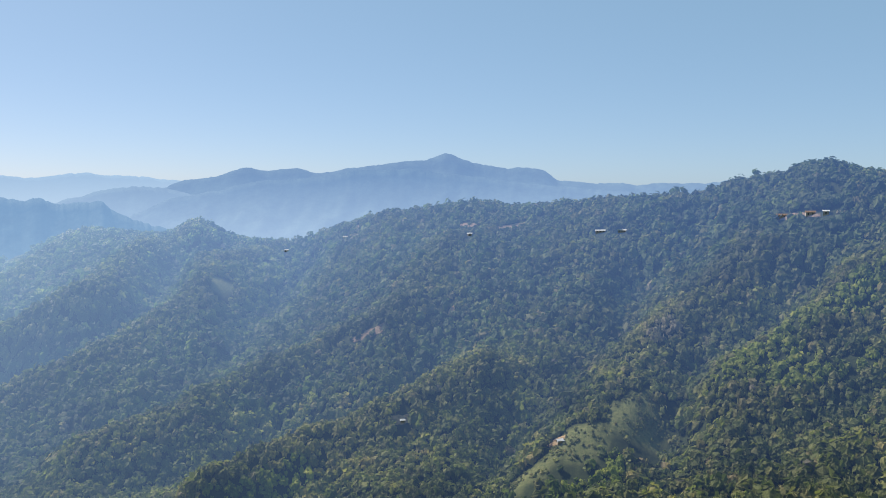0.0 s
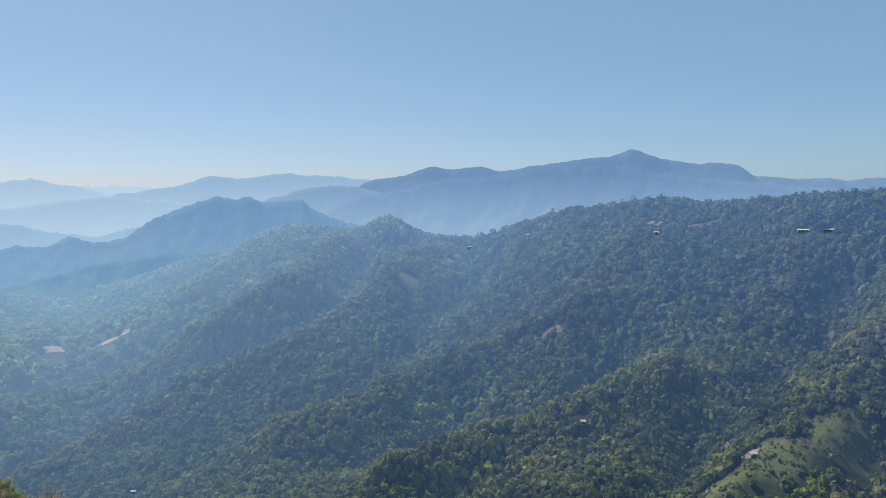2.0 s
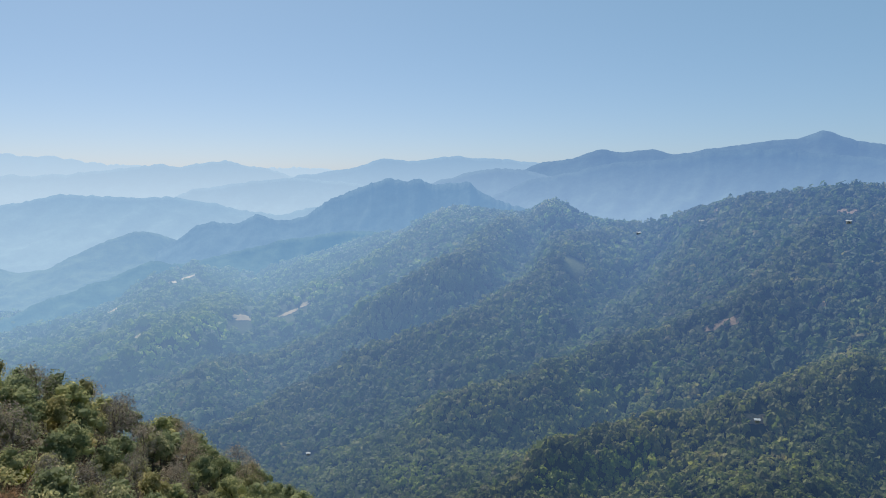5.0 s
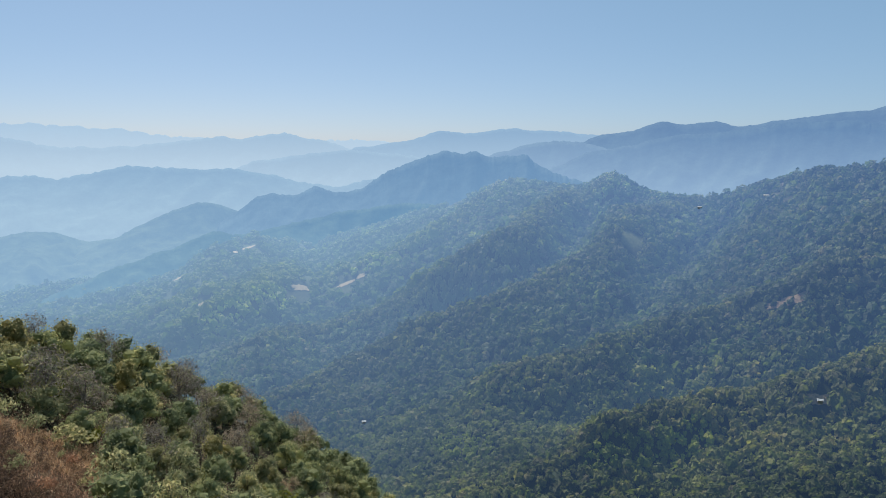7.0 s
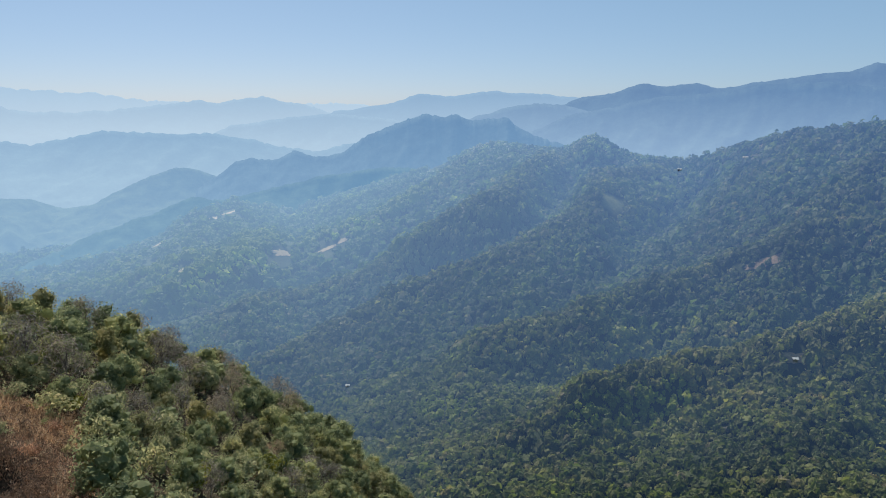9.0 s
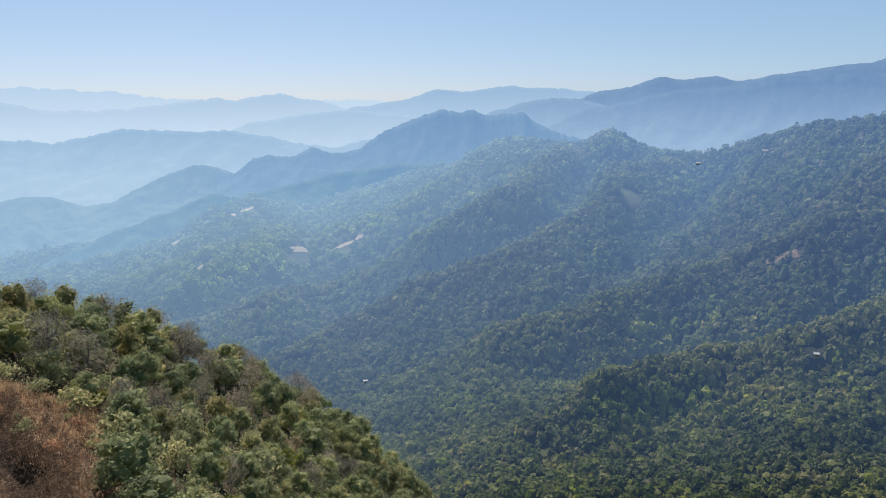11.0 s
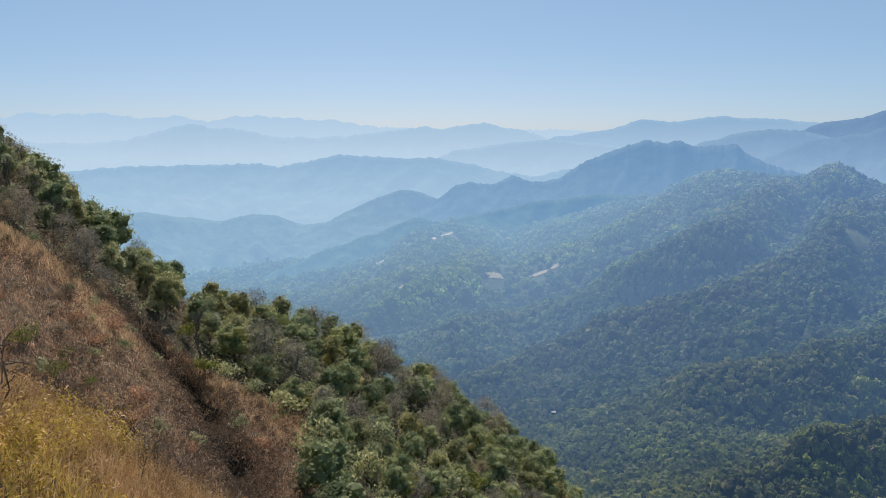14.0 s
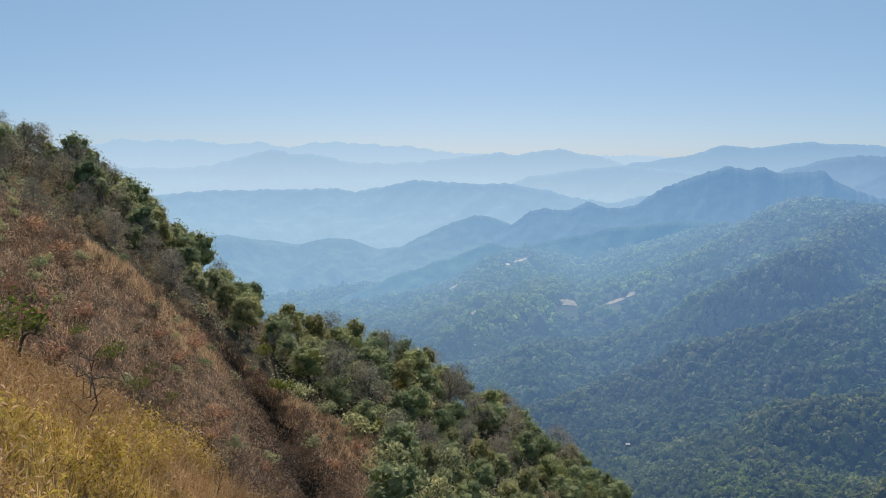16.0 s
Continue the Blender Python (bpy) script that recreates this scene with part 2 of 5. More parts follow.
PATCHES = [
    patch("meadow", 15, (16.9, -6.75), (15.5, -6.35), 18), patch("meadow", 20, (-16.3, -16.2), (-12.8, -16.4), 22), patch("meadow", 18, (-12.8, -17.2), (-8.3, -19.1), 22), patch("meadow", 12, (-8.2, -19.3), (-5.0, -21.8), 18),
    patch("soil", 5, (6.7, -10.9), (4.1, -10.0)), patch("soil", 5, (4.4, -5.1), (2.5, -4.5)), patch("soil", 4, (6.6, -2.5), (5.0, -2.15)), patch("soil", 5, (-1.3, -2.4), (-2.4, -2.45), 10), patch("soil", 7, (-4.0, -2.6), (-6.2, -2.3)),
    patch("soil", 4, (-23.5, -1.75), (-26.1, -1.55)), patch("straw", 3, (-0.55, -9.1), (-0.72, -8.6), 6), patch("straw", 4, (4.4, -17.15), (2.2, -16.6)),
    patch("straw", 6, (-9.0, -18.0), (-8.4, -18.2), 7), patch("scrub", 12, (-15.3, -10.8), (-17.3, -9.0)),
    patch("field", 9, (41.5, -10.4), (40.3, -10.4), 13), patch("field", 6, (38.1, -10.35), (36.95, -10.0)), patch("field", 7, (36.75, -9.85), (36.05, -9.45)),
    patch("field", 8, (45.95, -7.72), (45.25, -7.55)), patch("field", 8, (45.05, -7.5), (44.0, -7.18)), patch("field", 7, (49.9, -9.55), (49.2, -9.2), 12), patch("field", 6, (48.1, -7.95), (47.6, -7.65), 10),
]

# places of the houses on the far hill
HOUSE_SITES = [on_slope(*q) for q in ((-11.65, -2.9), (-13.2, -2.8), (-23.9, -1.75), (-25.65, -1.5), (-26.6, -1.45), (-8.85, -18.25), (3.1, -16.95), (36.3, -20.35), (11.6, -4.3), (7.3, -3.45), (-2.0, -3.2))]


def patch_mask(x, y, kinds, grow=1.0):
    m = np.zeros_like(x)
    for px, py, a, b, turn, kind in PATCHES:
        if kind in kinds:
            c, s = math.cos(radians(turn)), math.sin(radians(turn))
            dx, dy = x - px, y - py
            q = np.hypot((dx * c + dy * s) / (a * grow), (dy * c - dx * s) / (b * grow))
            m = np.maximum(m, np.clip((1.05 - q + 0.5 * fbm(x, y, 8, 3, 41)) / 0.25, 0, 1))
    return m


# ---- materials ----
def material(name, rough=0.9, spec=0.2):
    m = bpy.data.materials.new(name)
    m.use_nodes = True
    p = m.node_tree.nodes["Principled BSDF"]
    p.inputs["Roughness"].default_value, p.inputs["Specular IOR Level"].default_value = rough, spec
    return m, m.node_tree.nodes, m.node_tree.links, p


def ramp(nodes, links, source, stops):
    r = nodes.new("ShaderNodeValToRGB")
    while len(r.color_ramp.elements) < len(stops):
        r.color_ramp.elements.new(0.5)
    for e, (at, colour) in zip(r.color_ramp.elements, stops):
        e.position, e.color = at, (*colour, 1)
    links.new(source, r.inputs["Fac"])
    return r.outputs["Color"]


def noise_tex(nodes, links, scale, detail=4.0, rough=0.6):
    g, n = nodes.new("ShaderNodeNewGeometry"), nodes.new("ShaderNodeTexNoise")
    n.inputs["Scale"].default_value, n.inputs["Detail"].default_value, n.inputs["Roughness"].default_value = scale, detail, rough
    links.new(g.outputs["Position"], n.inputs["Vector"])
    return n.outputs["Fac"]


def mix(nodes, links, fac, a, b, mode="MIX"):
    m = nodes.new("ShaderNodeMix")
    m.data_type, m.blend_type = "RGBA", mode
    for socket, value in ((m.inputs["Factor"], fac), (m.inputs["A"], a), (m.inputs["B"], b)):
        if isinstance(value, (int, float)):
            socket.default_value = value
        elif isinstance(value, tuple):
            socket.default_value = (*value, 1)
        else:
            links.new(value, socket)
    return m.outputs["Result"]


def bump(nodes, links, p, height, strength, distance):
    b = nodes.new("ShaderNodeBump")
    b.inputs["Strength"].default_value, b.inputs["Distance"].default_value = strength, distance
    links.new(height, b.inputs["Height"])
    links.new(b.outputs["Normal"], p.inputs["Normal"])


HAZE_BLUE, HAZE_PALE, HAZE_START, HAZE_REACH = (0.106, 0.222, 0.520), (0.230, 0.366, 0.555), 510.0, 2400.0


def painted_haze(n, l, p, share=1.0):
    """Haze painted as emission on the far land, fields and woods: stronger with distance from the origin, and paler to
    the left, down the valley.
    """
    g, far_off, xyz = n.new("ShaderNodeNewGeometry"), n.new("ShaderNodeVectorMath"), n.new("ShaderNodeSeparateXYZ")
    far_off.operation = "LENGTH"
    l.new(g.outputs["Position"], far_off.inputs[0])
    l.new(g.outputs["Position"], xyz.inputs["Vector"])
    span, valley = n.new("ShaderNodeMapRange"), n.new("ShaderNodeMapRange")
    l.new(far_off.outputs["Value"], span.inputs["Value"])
    span.inputs["From Min"].default_value, span.inputs["From Max"].default_value = HAZE_START, HAZE_REACH
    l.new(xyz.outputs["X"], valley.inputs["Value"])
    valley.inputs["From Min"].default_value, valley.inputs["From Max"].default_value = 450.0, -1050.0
    l.new(mix(n, l, valley.outputs["Result"], HAZE_BLUE, HAZE_PALE), p.inputs["Emission Color"])
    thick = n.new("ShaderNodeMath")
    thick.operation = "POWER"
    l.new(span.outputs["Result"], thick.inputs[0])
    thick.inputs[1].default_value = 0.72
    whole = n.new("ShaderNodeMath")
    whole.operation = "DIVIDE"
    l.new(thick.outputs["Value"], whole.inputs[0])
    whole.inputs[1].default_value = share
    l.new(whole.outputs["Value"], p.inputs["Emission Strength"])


def woods_material(name, stops, zone, gloss, lively=0.3, stands=0.85):
    """Tree canopy: every crown a tint of its own, within drifts of lusher and drier growth."""
    m, n, l, p = material(name, 0.62, gloss)
    geo, tint = n.new("ShaderNodeNewGeometry"), n.new("ShaderNodeAttribute")
    tint.attribute_name = "tint"
    crowns = ramp(n, l, tint.outputs["Fac"], stops)
    crowns = mix(n, l, lively, crowns, ramp(n, l, geo.outputs["Random Per Island"], [(0.0, (0.4, 0.43, 0.47)), (0.55, (1.0, 1.0, 1.0)), (1.0, (1.9, 1.8, 1.45))]), "MULTIPLY")
    drift = ramp(n, l, noise_tex(n, l, 0.006, 3), [(0.38, (0.0, 0.0, 0.0)), (0.62, (1.0, 1.0, 1.0))])
    c = mix(n, l, drift, crowns, mix(n, l, 0.45, crowns, zone))
    stand = ramp(n, l, noise_tex(n, l, 0.022, 4, 0.6), [(0.32, (0.5, 0.58, 0.66)), (0.5, (1.0, 1.0, 1.0)), (0.68, (1.6, 1.48, 1.15))])
    c = mix(n, l, stands, c, stand, "MULTIPLY")
    leaf = noise_tex(n, l, 0.9, 3, 0.7)
    c = mix(n, l, min(0.55, 1.6 * lively), c, ramp(n, l, leaf, [(0.3, (0.35, 0.35, 0.35)), (0.7, (1.5, 1.5, 1.4))]), "MULTIPLY")
    l.new(c, p.inputs["Base Color"])
    bump(n, l, p, leaf, 0.7, 1.0)
    # Haze painted on the crowns as emission, scaled up for the translucent share
    painted_haze(n, l, p, 0.6)
    t, s = n.new("ShaderNodeBsdfTranslucent"), n.new("ShaderNodeMixShader")
    l.new(mix(n, l, 1.0, c, (1.15, 1.3, 0.7), "MULTIPLY"), t.inputs["Color"])
    s.inputs["Fac"].default_value = 0.4
    l.new(p.outputs["BSDF"], s.inputs[1])
    l.new(t.outputs["BSDF"], s.inputs[2])
    l.new(s.outputs["Shader"], n["Material Output"].inputs["Surface"])
    return m


GREENS = [(0.0, (0.046, 0.065, 0.028)), (0.25, (0.091, 0.117, 0.045)), (0.6, (0.144, 0.163, 0.059)), (0.8, (0.188, 0.195, 0.069)), (0.95, (0.218, 0.203, 0.086)), (1.0, (0.264, 0.203, 0.112))]
# Bluer, darker greens paint haze into the upper hill's canopy colour
HAZED_GREENS = [(0.0, (0.027, 0.046, 0.027)), (0.35, (0.054, 0.083, 0.041)), (0.75, (0.093, 0.124, 0.054)), (0.93, (0.129, 0.147, 0.062)), (1.0, (0.162, 0.137, 0.081))]
MAT_WOODS = woods_material("broadleaf_canopy", GREENS, (0.135, 0.140, 0.052), 0.12, 0.24, 0.95)
# Darkened copy of GREENS, painted for the dimmer right side of the view
DIMMED = [(at, tuple(0.66 * q for q in colour)) for at, colour in GREENS]
MAT_WOODS_DIMMED = woods_material("dimmed_green_canopy", DIMMED, (0.090, 0.094, 0.036), 0.12, 0.24, 0.95)
MAT_WOODS_UPPER = woods_material("hazed_hill_canopy", HAZED_GREENS, (0.085, 0.100, 0.042), 0.12, 0.22)
MAT_WOODS_DRY = woods_material("dry_hill_canopy", [(0.0, (0.086, 0.097, 0.036)), (0.4, (0.142, 0.151, 0.050)), (0.75, (0.180, 0.184, 0.068)), (1.0, (0.216, 0.184, 0.095))], (0.144, 0.135, 0.059), 0.12)
# Dry growth of the upper hill, dulled to imitate haze
MAT_DRY_UPPER = woods_material("hazed_dry_canopy", [(0.0, (0.047, 0.061, 0.029)), (0.5, (0.085, 0.102, 0.043)), (0.85, (0.122, 0.128, 0.055)), (1.0, (0.150, 0.130, 0.071))], (0.098, 0.102, 0.047), 0.12, 0.22)
MAT_LEAFLESS = woods_material("leafless_grey_canopy", [(0.0, (0.11, 0.105, 0.075)), (0.6, (0.17, 0.155, 0.115)), (1.0, (0.22, 0.19, 0.14))], (0.17, 0.15, 0.11), 0.12)
MAT_BAMBOO = woods_material("bright_green_thicket", [(0.0, (0.092, 0.125, 0.026)), (0.6, (0.148, 0.186, 0.036)), (1.0, (0.209, 0.218, 0.051))], (0.184, 0.195, 0.051), 0.12)
# Dark, even palettes imitate the contrast that haze takes from the valley woods
MAT_WOODS_VALLEY = woods_material("hazed_valley_canopy", [(0.0, (0.044, 0.066, 0.032)), (0.5, (0.060, 0.086, 0.040)), (1.0, (0.082, 0.106, 0.048))], (0.082, 0.106, 0.046), 0.05, 0.08, 0.6)
MAT_DRY_VALLEY = woods_material("hazed_bush_canopy", [(0.0, (0.076, 0.099, 0.030)), (0.6, (0.106, 0.128, 0.036)), (1.0, (0.134, 0.142, 0.043))], (0.124, 0.137, 0.040), 0.05, 0.08, 0.6)


def land_material():
    m, n, l, p = material("hillside_ground", 0.95, 0.1)

    def attr(name):
        a = n.new("ShaderNodeAttribute")
        a.attribute_name = name
        return a.outputs["Fac"]

    # Floor colour near-black, so that gaps between crowns read as shade
    floor_ = ramp(n, l, noise_tex(n, l, 0.22, 9, 0.75), [(0.3, (0.015, 0.022, 0.009)), (0.6, (0.032, 0.042, 0.015)), (0.8, (0.055, 0.058, 0.024))])
    meadow = ramp(n, l, noise_tex(n, l, 0.35, 10, 0.85), [(0.36, (0.050, 0.066, 0.024)), (0.5, (0.112, 0.122, 0.044)), (0.66, (0.170, 0.160, 0.068))])
    pasture = mix(n, l, 0.8, ramp(n, l, noise_tex(n, l, 0.012, 6, 0.6), [(0.35, (0.030, 0.046, 0.020)), (0.5, (0.046, 0.064, 0.025)), (0.65, (0.070, 0.084, 0.030))]), ramp(n, l, noise_tex(n, l, 0.12, 8, 0.8), [(0.35, (0.5, 0.55, 0.5)), (0.5, (1.0, 1.0, 1.0)), (0.65, (1.4, 1.35, 1.2))]), "MULTIPLY")
    near = ramp(n, l, noise_tex(n, l, 0.7, 10, 0.8), [(0.34, (0.056, 0.041, 0.031)), (0.5, (0.145, 0.098, 0.065)), (0.66, (0.245, 0.160, 0.097)), (0.85, (0.33, 0.22, 0.13))])
    litter = ramp(n, l, noise_tex(n, l, 0.6, 6, 0.7), [(0.35, (0.05, 0.042, 0.028)), (0.7, (0.12, 0.09, 0.055))])
    # Dark gully soil, with the gully's shade painted into the ramp
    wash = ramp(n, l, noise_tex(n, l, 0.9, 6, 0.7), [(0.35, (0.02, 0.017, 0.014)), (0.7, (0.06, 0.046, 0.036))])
    c = mix(n, l, attr("pasture"), floor_, pasture)
    c = mix(n, l, attr("meadow"), c, meadow)
    c = mix(n, l, attr("near"), c, near)
    c = mix(n, l, attr("litter"), c, litter)
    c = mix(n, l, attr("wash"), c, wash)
    l.new(c, p.inputs["Base Color"])
    bump(n, l, p, noise_tex(n, l, 1.2, 10, 0.8), 1.0, 0.5)
    painted_haze(n, l, p)
    return m


def bare_material(name, stops, scale):
    m, n, l, p = material(name, 0.95, 0.1)
    l.new(ramp(n, l, noise_tex(n, l, scale, 8, 0.75), stops), p.inputs["Base Color"])
    bump(n, l, p, noise_tex(n, l, 0.8, 6, 0.7), 0.8, 0.5)
    painted_haze(n, l, p)
    return m


MAT_BARE = {
    "straw": bare_material("mown_straw", [(0.3, (0.13, 0.10, 0.05)), (0.5, (0.24, 0.165, 0.085)), (0.7, (0.34, 0.245, 0.13))], 0.4),
    "soil": bare_material("reddish_bare_soil", [(0.32, (0.092, 0.082, 0.043)), (0.5, (0.175, 0.122, 0.076)), (0.68, (0.260, 0.188, 0.122))], 0.45),
    "field": bare_material("harvested_tan_field", [(0.3, (0.22, 0.165, 0.085)), (0.7, (0.34, 0.26, 0.15))], 0.3),
}


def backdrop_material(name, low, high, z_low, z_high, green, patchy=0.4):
    """A far range with haze painted on as emission: it glows with the air's colour, paler towards its foot."""
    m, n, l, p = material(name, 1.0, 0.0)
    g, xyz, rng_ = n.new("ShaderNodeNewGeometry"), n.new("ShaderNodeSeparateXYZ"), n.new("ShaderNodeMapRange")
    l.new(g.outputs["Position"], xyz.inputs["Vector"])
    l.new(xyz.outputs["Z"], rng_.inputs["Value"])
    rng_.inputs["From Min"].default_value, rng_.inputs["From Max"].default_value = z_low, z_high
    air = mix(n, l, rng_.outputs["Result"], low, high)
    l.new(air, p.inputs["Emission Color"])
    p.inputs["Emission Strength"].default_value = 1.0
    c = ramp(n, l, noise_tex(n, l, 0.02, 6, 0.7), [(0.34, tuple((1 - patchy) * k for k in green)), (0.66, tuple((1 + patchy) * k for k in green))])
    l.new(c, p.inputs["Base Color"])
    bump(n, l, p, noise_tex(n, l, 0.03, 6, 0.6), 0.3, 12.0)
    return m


def plain_material(name, low, high, scale, rough=0.8, spec=0.3):
    m, n, l, p = material(name, rough, spec)
    l.new(ramp(n, l, noise_tex(n, l, scale, 5), [(0.3, low), (0.7, high)]), p.inputs["Base Color"])
    return m


def leaf_material(name, stops, through_light=0.45, varied=0.35, mottled=0.0):
    """Leaves or blades: a tint for each piece and each plant, and some light through them."""
    m, n, l, p = material(name, 0.7, 0.15)
    geo, info = n.new("ShaderNodeNewGeometry"), n.new("ShaderNodeObjectInfo")
    c = ramp(n, l, geo.outputs["Random Per Island"], stops)
    c = mix(n, l, varied, c, ramp(n, l, info.outputs["Random"], [(0.0, (0.45, 0.5, 0.5)), (0.5, (1.0, 1.0, 0.9)), (1.0, (1.7, 1.45, 1.0))]), "MULTIPLY")
    if mottled:
        c = mix(n, l, mottled, c, ramp(n, l, noise_tex(n, l, 0.45, 5, 0.65), [(0.34, (0.34, 0.29, 0.28)), (0.5, (0.92, 0.88, 0.88)), (0.66, (1.3, 1.28, 1.15))]), "MULTIPLY")
    l.new(c, p.inputs["Base Color"])
    t, s = n.new("ShaderNodeBsdfTranslucent"), n.new("ShaderNodeMixShader")
    l.new(c, t.inputs["Color"])
    s.inputs["Fac"].default_value = through_light
    l.new(p.outputs["BSDF"], s.inputs[1])
    l.new(t.outputs["BSDF"], s.inputs[2])
    l.new(s.outputs["Shader"], n["Material Output"].inputs["Surface"])
    return m


MAT_LAND = land_material()
MAT_BARK = plain_material("bark", (0.05, 0.04, 0.03), (0.14, 0.11, 0.085), 4.0, 0.95)
MAT_PALE_BARK = plain_material("pale_dry_bark", (0.10, 0.08, 0.065), (0.22, 0.18, 0.15), 5.0, 0.95)
MAT_OAK = leaf_material("dark_evergreen_leaves", [(0.0, (0.167, 0.198, 0.105)), (0.5, (0.275, 0.305, 0.158)), (0.85, (0.367, 0.383, 0.197)), (1.0, (0.501, 0.478, 0.268))], 0.55, 0.4)
MAT_OLIVE = leaf_material("olive_green_leaves", [(0.0, (0.222, 0.235, 0.128)), (0.5, (0.354, 0.356, 0.189)), (0.85, (0.471, 0.451, 0.245)), (1.0, (0.627, 0.554, 0.336))], 0.55, 0.35)
MAT_PALE = leaf_material("pale_olive_leaves", [(0.0, (0.201, 0.196, 0.090)), (0.5, (0.293, 0.282, 0.132)), (1.0, (0.437, 0.391, 0.220))], 0.6, 0.25)
MAT_SERE = leaf_material("withered_brown_leaves", [(0.0, (0.198, 0.141, 0.100)), (0.5, (0.363, 0.259, 0.172)), (1.0, (0.536, 0.415, 0.285))], 0.5)
MAT_TWIG = leaf_material("grey_brown_twigs", [(0.0, (0.121, 0.101, 0.081)), (1.0, (0.342, 0.282, 0.231))], 0.1)
MAT_SHRUB = leaf_material("yellow_green_shrub_leaves", [(0.0, (0.081, 0.098, 0.023)), (0.6, (0.184, 0.196, 0.040)), (1.0, (0.310, 0.287, 0.081))], 0.4)
MAT_GOLD = leaf_material("golden_grass_blades", [(0.0, (0.200, 0.108, 0.042)), (0.25, (0.420, 0.261, 0.072)), (0.6, (0.560, 0.387, 0.108)), (0.85, (0.480, 0.387, 0.096)), (1.0, (0.740, 0.522, 0.324))], 0.55, 0.0, 0.8)
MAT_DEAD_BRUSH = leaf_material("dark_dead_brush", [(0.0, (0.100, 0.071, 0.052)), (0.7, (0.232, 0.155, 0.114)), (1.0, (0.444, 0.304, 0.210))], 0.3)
MAT_GREY_TWIG = leaf_material("fine_grey_twigs", [(0.0, (0.188, 0.160, 0.135)), (0.6, (0.338, 0.295, 0.247)), (1.0, (0.488, 0.438, 0.375))], 0.4)
MAT_REED_LEAF = leaf_material("yellow_green_reed_leaves", [(0.0, (0.220, 0.125, 0.052)), (0.3, (0.450, 0.329, 0.069)), (0.6, (0.600, 0.472, 0.092)), (0.85, (0.680, 0.490, 0.172)), (1.0, (0.840, 0.641, 0.483))], 0.6, 0.0, 0.85)
MAT_RUSSET = leaf_material("russet_dry_grass_blades", [(0.0, (0.219, 0.125, 0.084)), (0.4, (0.414, 0.236, 0.146)), (0.75, (0.558, 0.330, 0.203)), (1.0, (0.699, 0.469, 0.310))], 0.5, 0.0, 0.55)
MAT_STRAW = leaf_material("orange_straw_blades", [(0.0, (0.262, 0.150, 0.068)), (0.4, (0.464, 0.290, 0.125)), (0.75, (0.584, 0.390, 0.194)), (1.0, (0.725, 0.550, 0.365))], 0.5, 0.0, 0.7)
MAT_TAN = leaf_material("tan_dry_grass_blades", [(0.0, (0.322, 0.202, 0.111)), (0.4, (0.515, 0.338, 0.193)), (0.75, (0.643, 0.444, 0.265)), (1.0, (0.756, 0.591, 0.386))], 0.5, 0.0, 0.3)
MAT_STUBBLE = leaf_material("dull_brown_stubble", [(0.0, (0.161, 0.098, 0.066)), (0.5, (0.383, 0.237, 0.153)), (0.85, (0.626, 0.398, 0.261)), (1.0, (0.792, 0.646, 0.433))], 0.4, 0.0, 0.6)
MAT_ROOF = plain_material("pale_sheet_metal", (0.40, 0.41, 0.42), (0.55, 0.56, 0.57), 1.0, 0.5, 0.5)
MAT_RUST = plain_material("rusty_sheet_metal", (0.14, 0.095, 0.075), (0.24, 0.17, 0.135), 1.0, 0.7)
MAT_WALL = plain_material("weathered_plank_wall", (0.30, 0.26, 0.21), (0.45, 0.40, 0.33), 2.0, 0.9)
MAT_DARK = plain_material("dark_opening", (0.01, 0.01, 0.01), (0.02, 0.02, 0.02), 2.0, 0.9)


# ---- mesh helpers ----
def mesh_from(name, verts, faces, mat, smooth=True):
    """A mesh from arrays; faces is an (n, 3) or (n, 4) array."""
    me = bpy.data.meshes.new(name)
    verts, faces = np.asarray(verts, np.float32), np.asarray(faces, np.int32)
    k = faces.shape[1]
    me.vertices.add(len(verts))
    me.vertices.foreach_set("co", verts.ravel())
    me.loops.add(faces.size)
    me.loops.foreach_set("vertex_index", faces.ravel())
    me.polygons.add(len(faces))
    me.polygons.foreach_set("loop_start", np.arange(0, faces.size, k, dtype=np.int32))
    me.polygons.foreach_set("use_smooth", np.full(len(faces), smooth))
    me.materials.append(mat)
    me.update(calc_edges=True)
    me.validate()
    return me


def put(name, me, parent=None, label=""):
    ob = new(name, me)
    if parent:
        ob.parent = parent
    return tagged(ob, label)


def part(name, bm, mat, parent, label=""):
    """Links a bmesh as one mesh object under a thing or a part."""
    me = bpy.data.meshes.new(name)
    bm.to_mesh(me)
    bm.free()
    me.materials.append(mat)
    return put(name, me, parent, label)


def grid_faces(ni, nj):
    i, j = np.meshgrid(np.arange(ni - 1), np.arange(nj - 1), indexing="ij")
    a = (i * nj + j).ravel()
    return np.stack([a, a + nj, a + nj + 1, a + 1], 1)


# ---- the land: one sheet to the horizon ----
land_xyz = np.stack([PX, PY, LAND], -1).reshape(-1, 3)
land_me = mesh_from("ground", land_xyz, grid_faces(len(AZ), len(RR))[:, ::-1], MAT_LAND)
x, y = land_xyz[:, 0].copy(), land_xyz[:, 1].copy()
az, r = bearing(x, y)
el = np.degrees(np.arctan2(land_xyz[:, 2] - EYE, np.maximum(r, 0.5)))
GRASS_EDGE = [(-180, 90), (40, 60), (52, -24), (56, -21), (59, -19), (62.6, -17.2), (65.8, -14.2), (69.3, -11.5), (72.8, -7.6), (77.2, -4.6), (80.4, -2.4), (95, 8), (180, 15)]


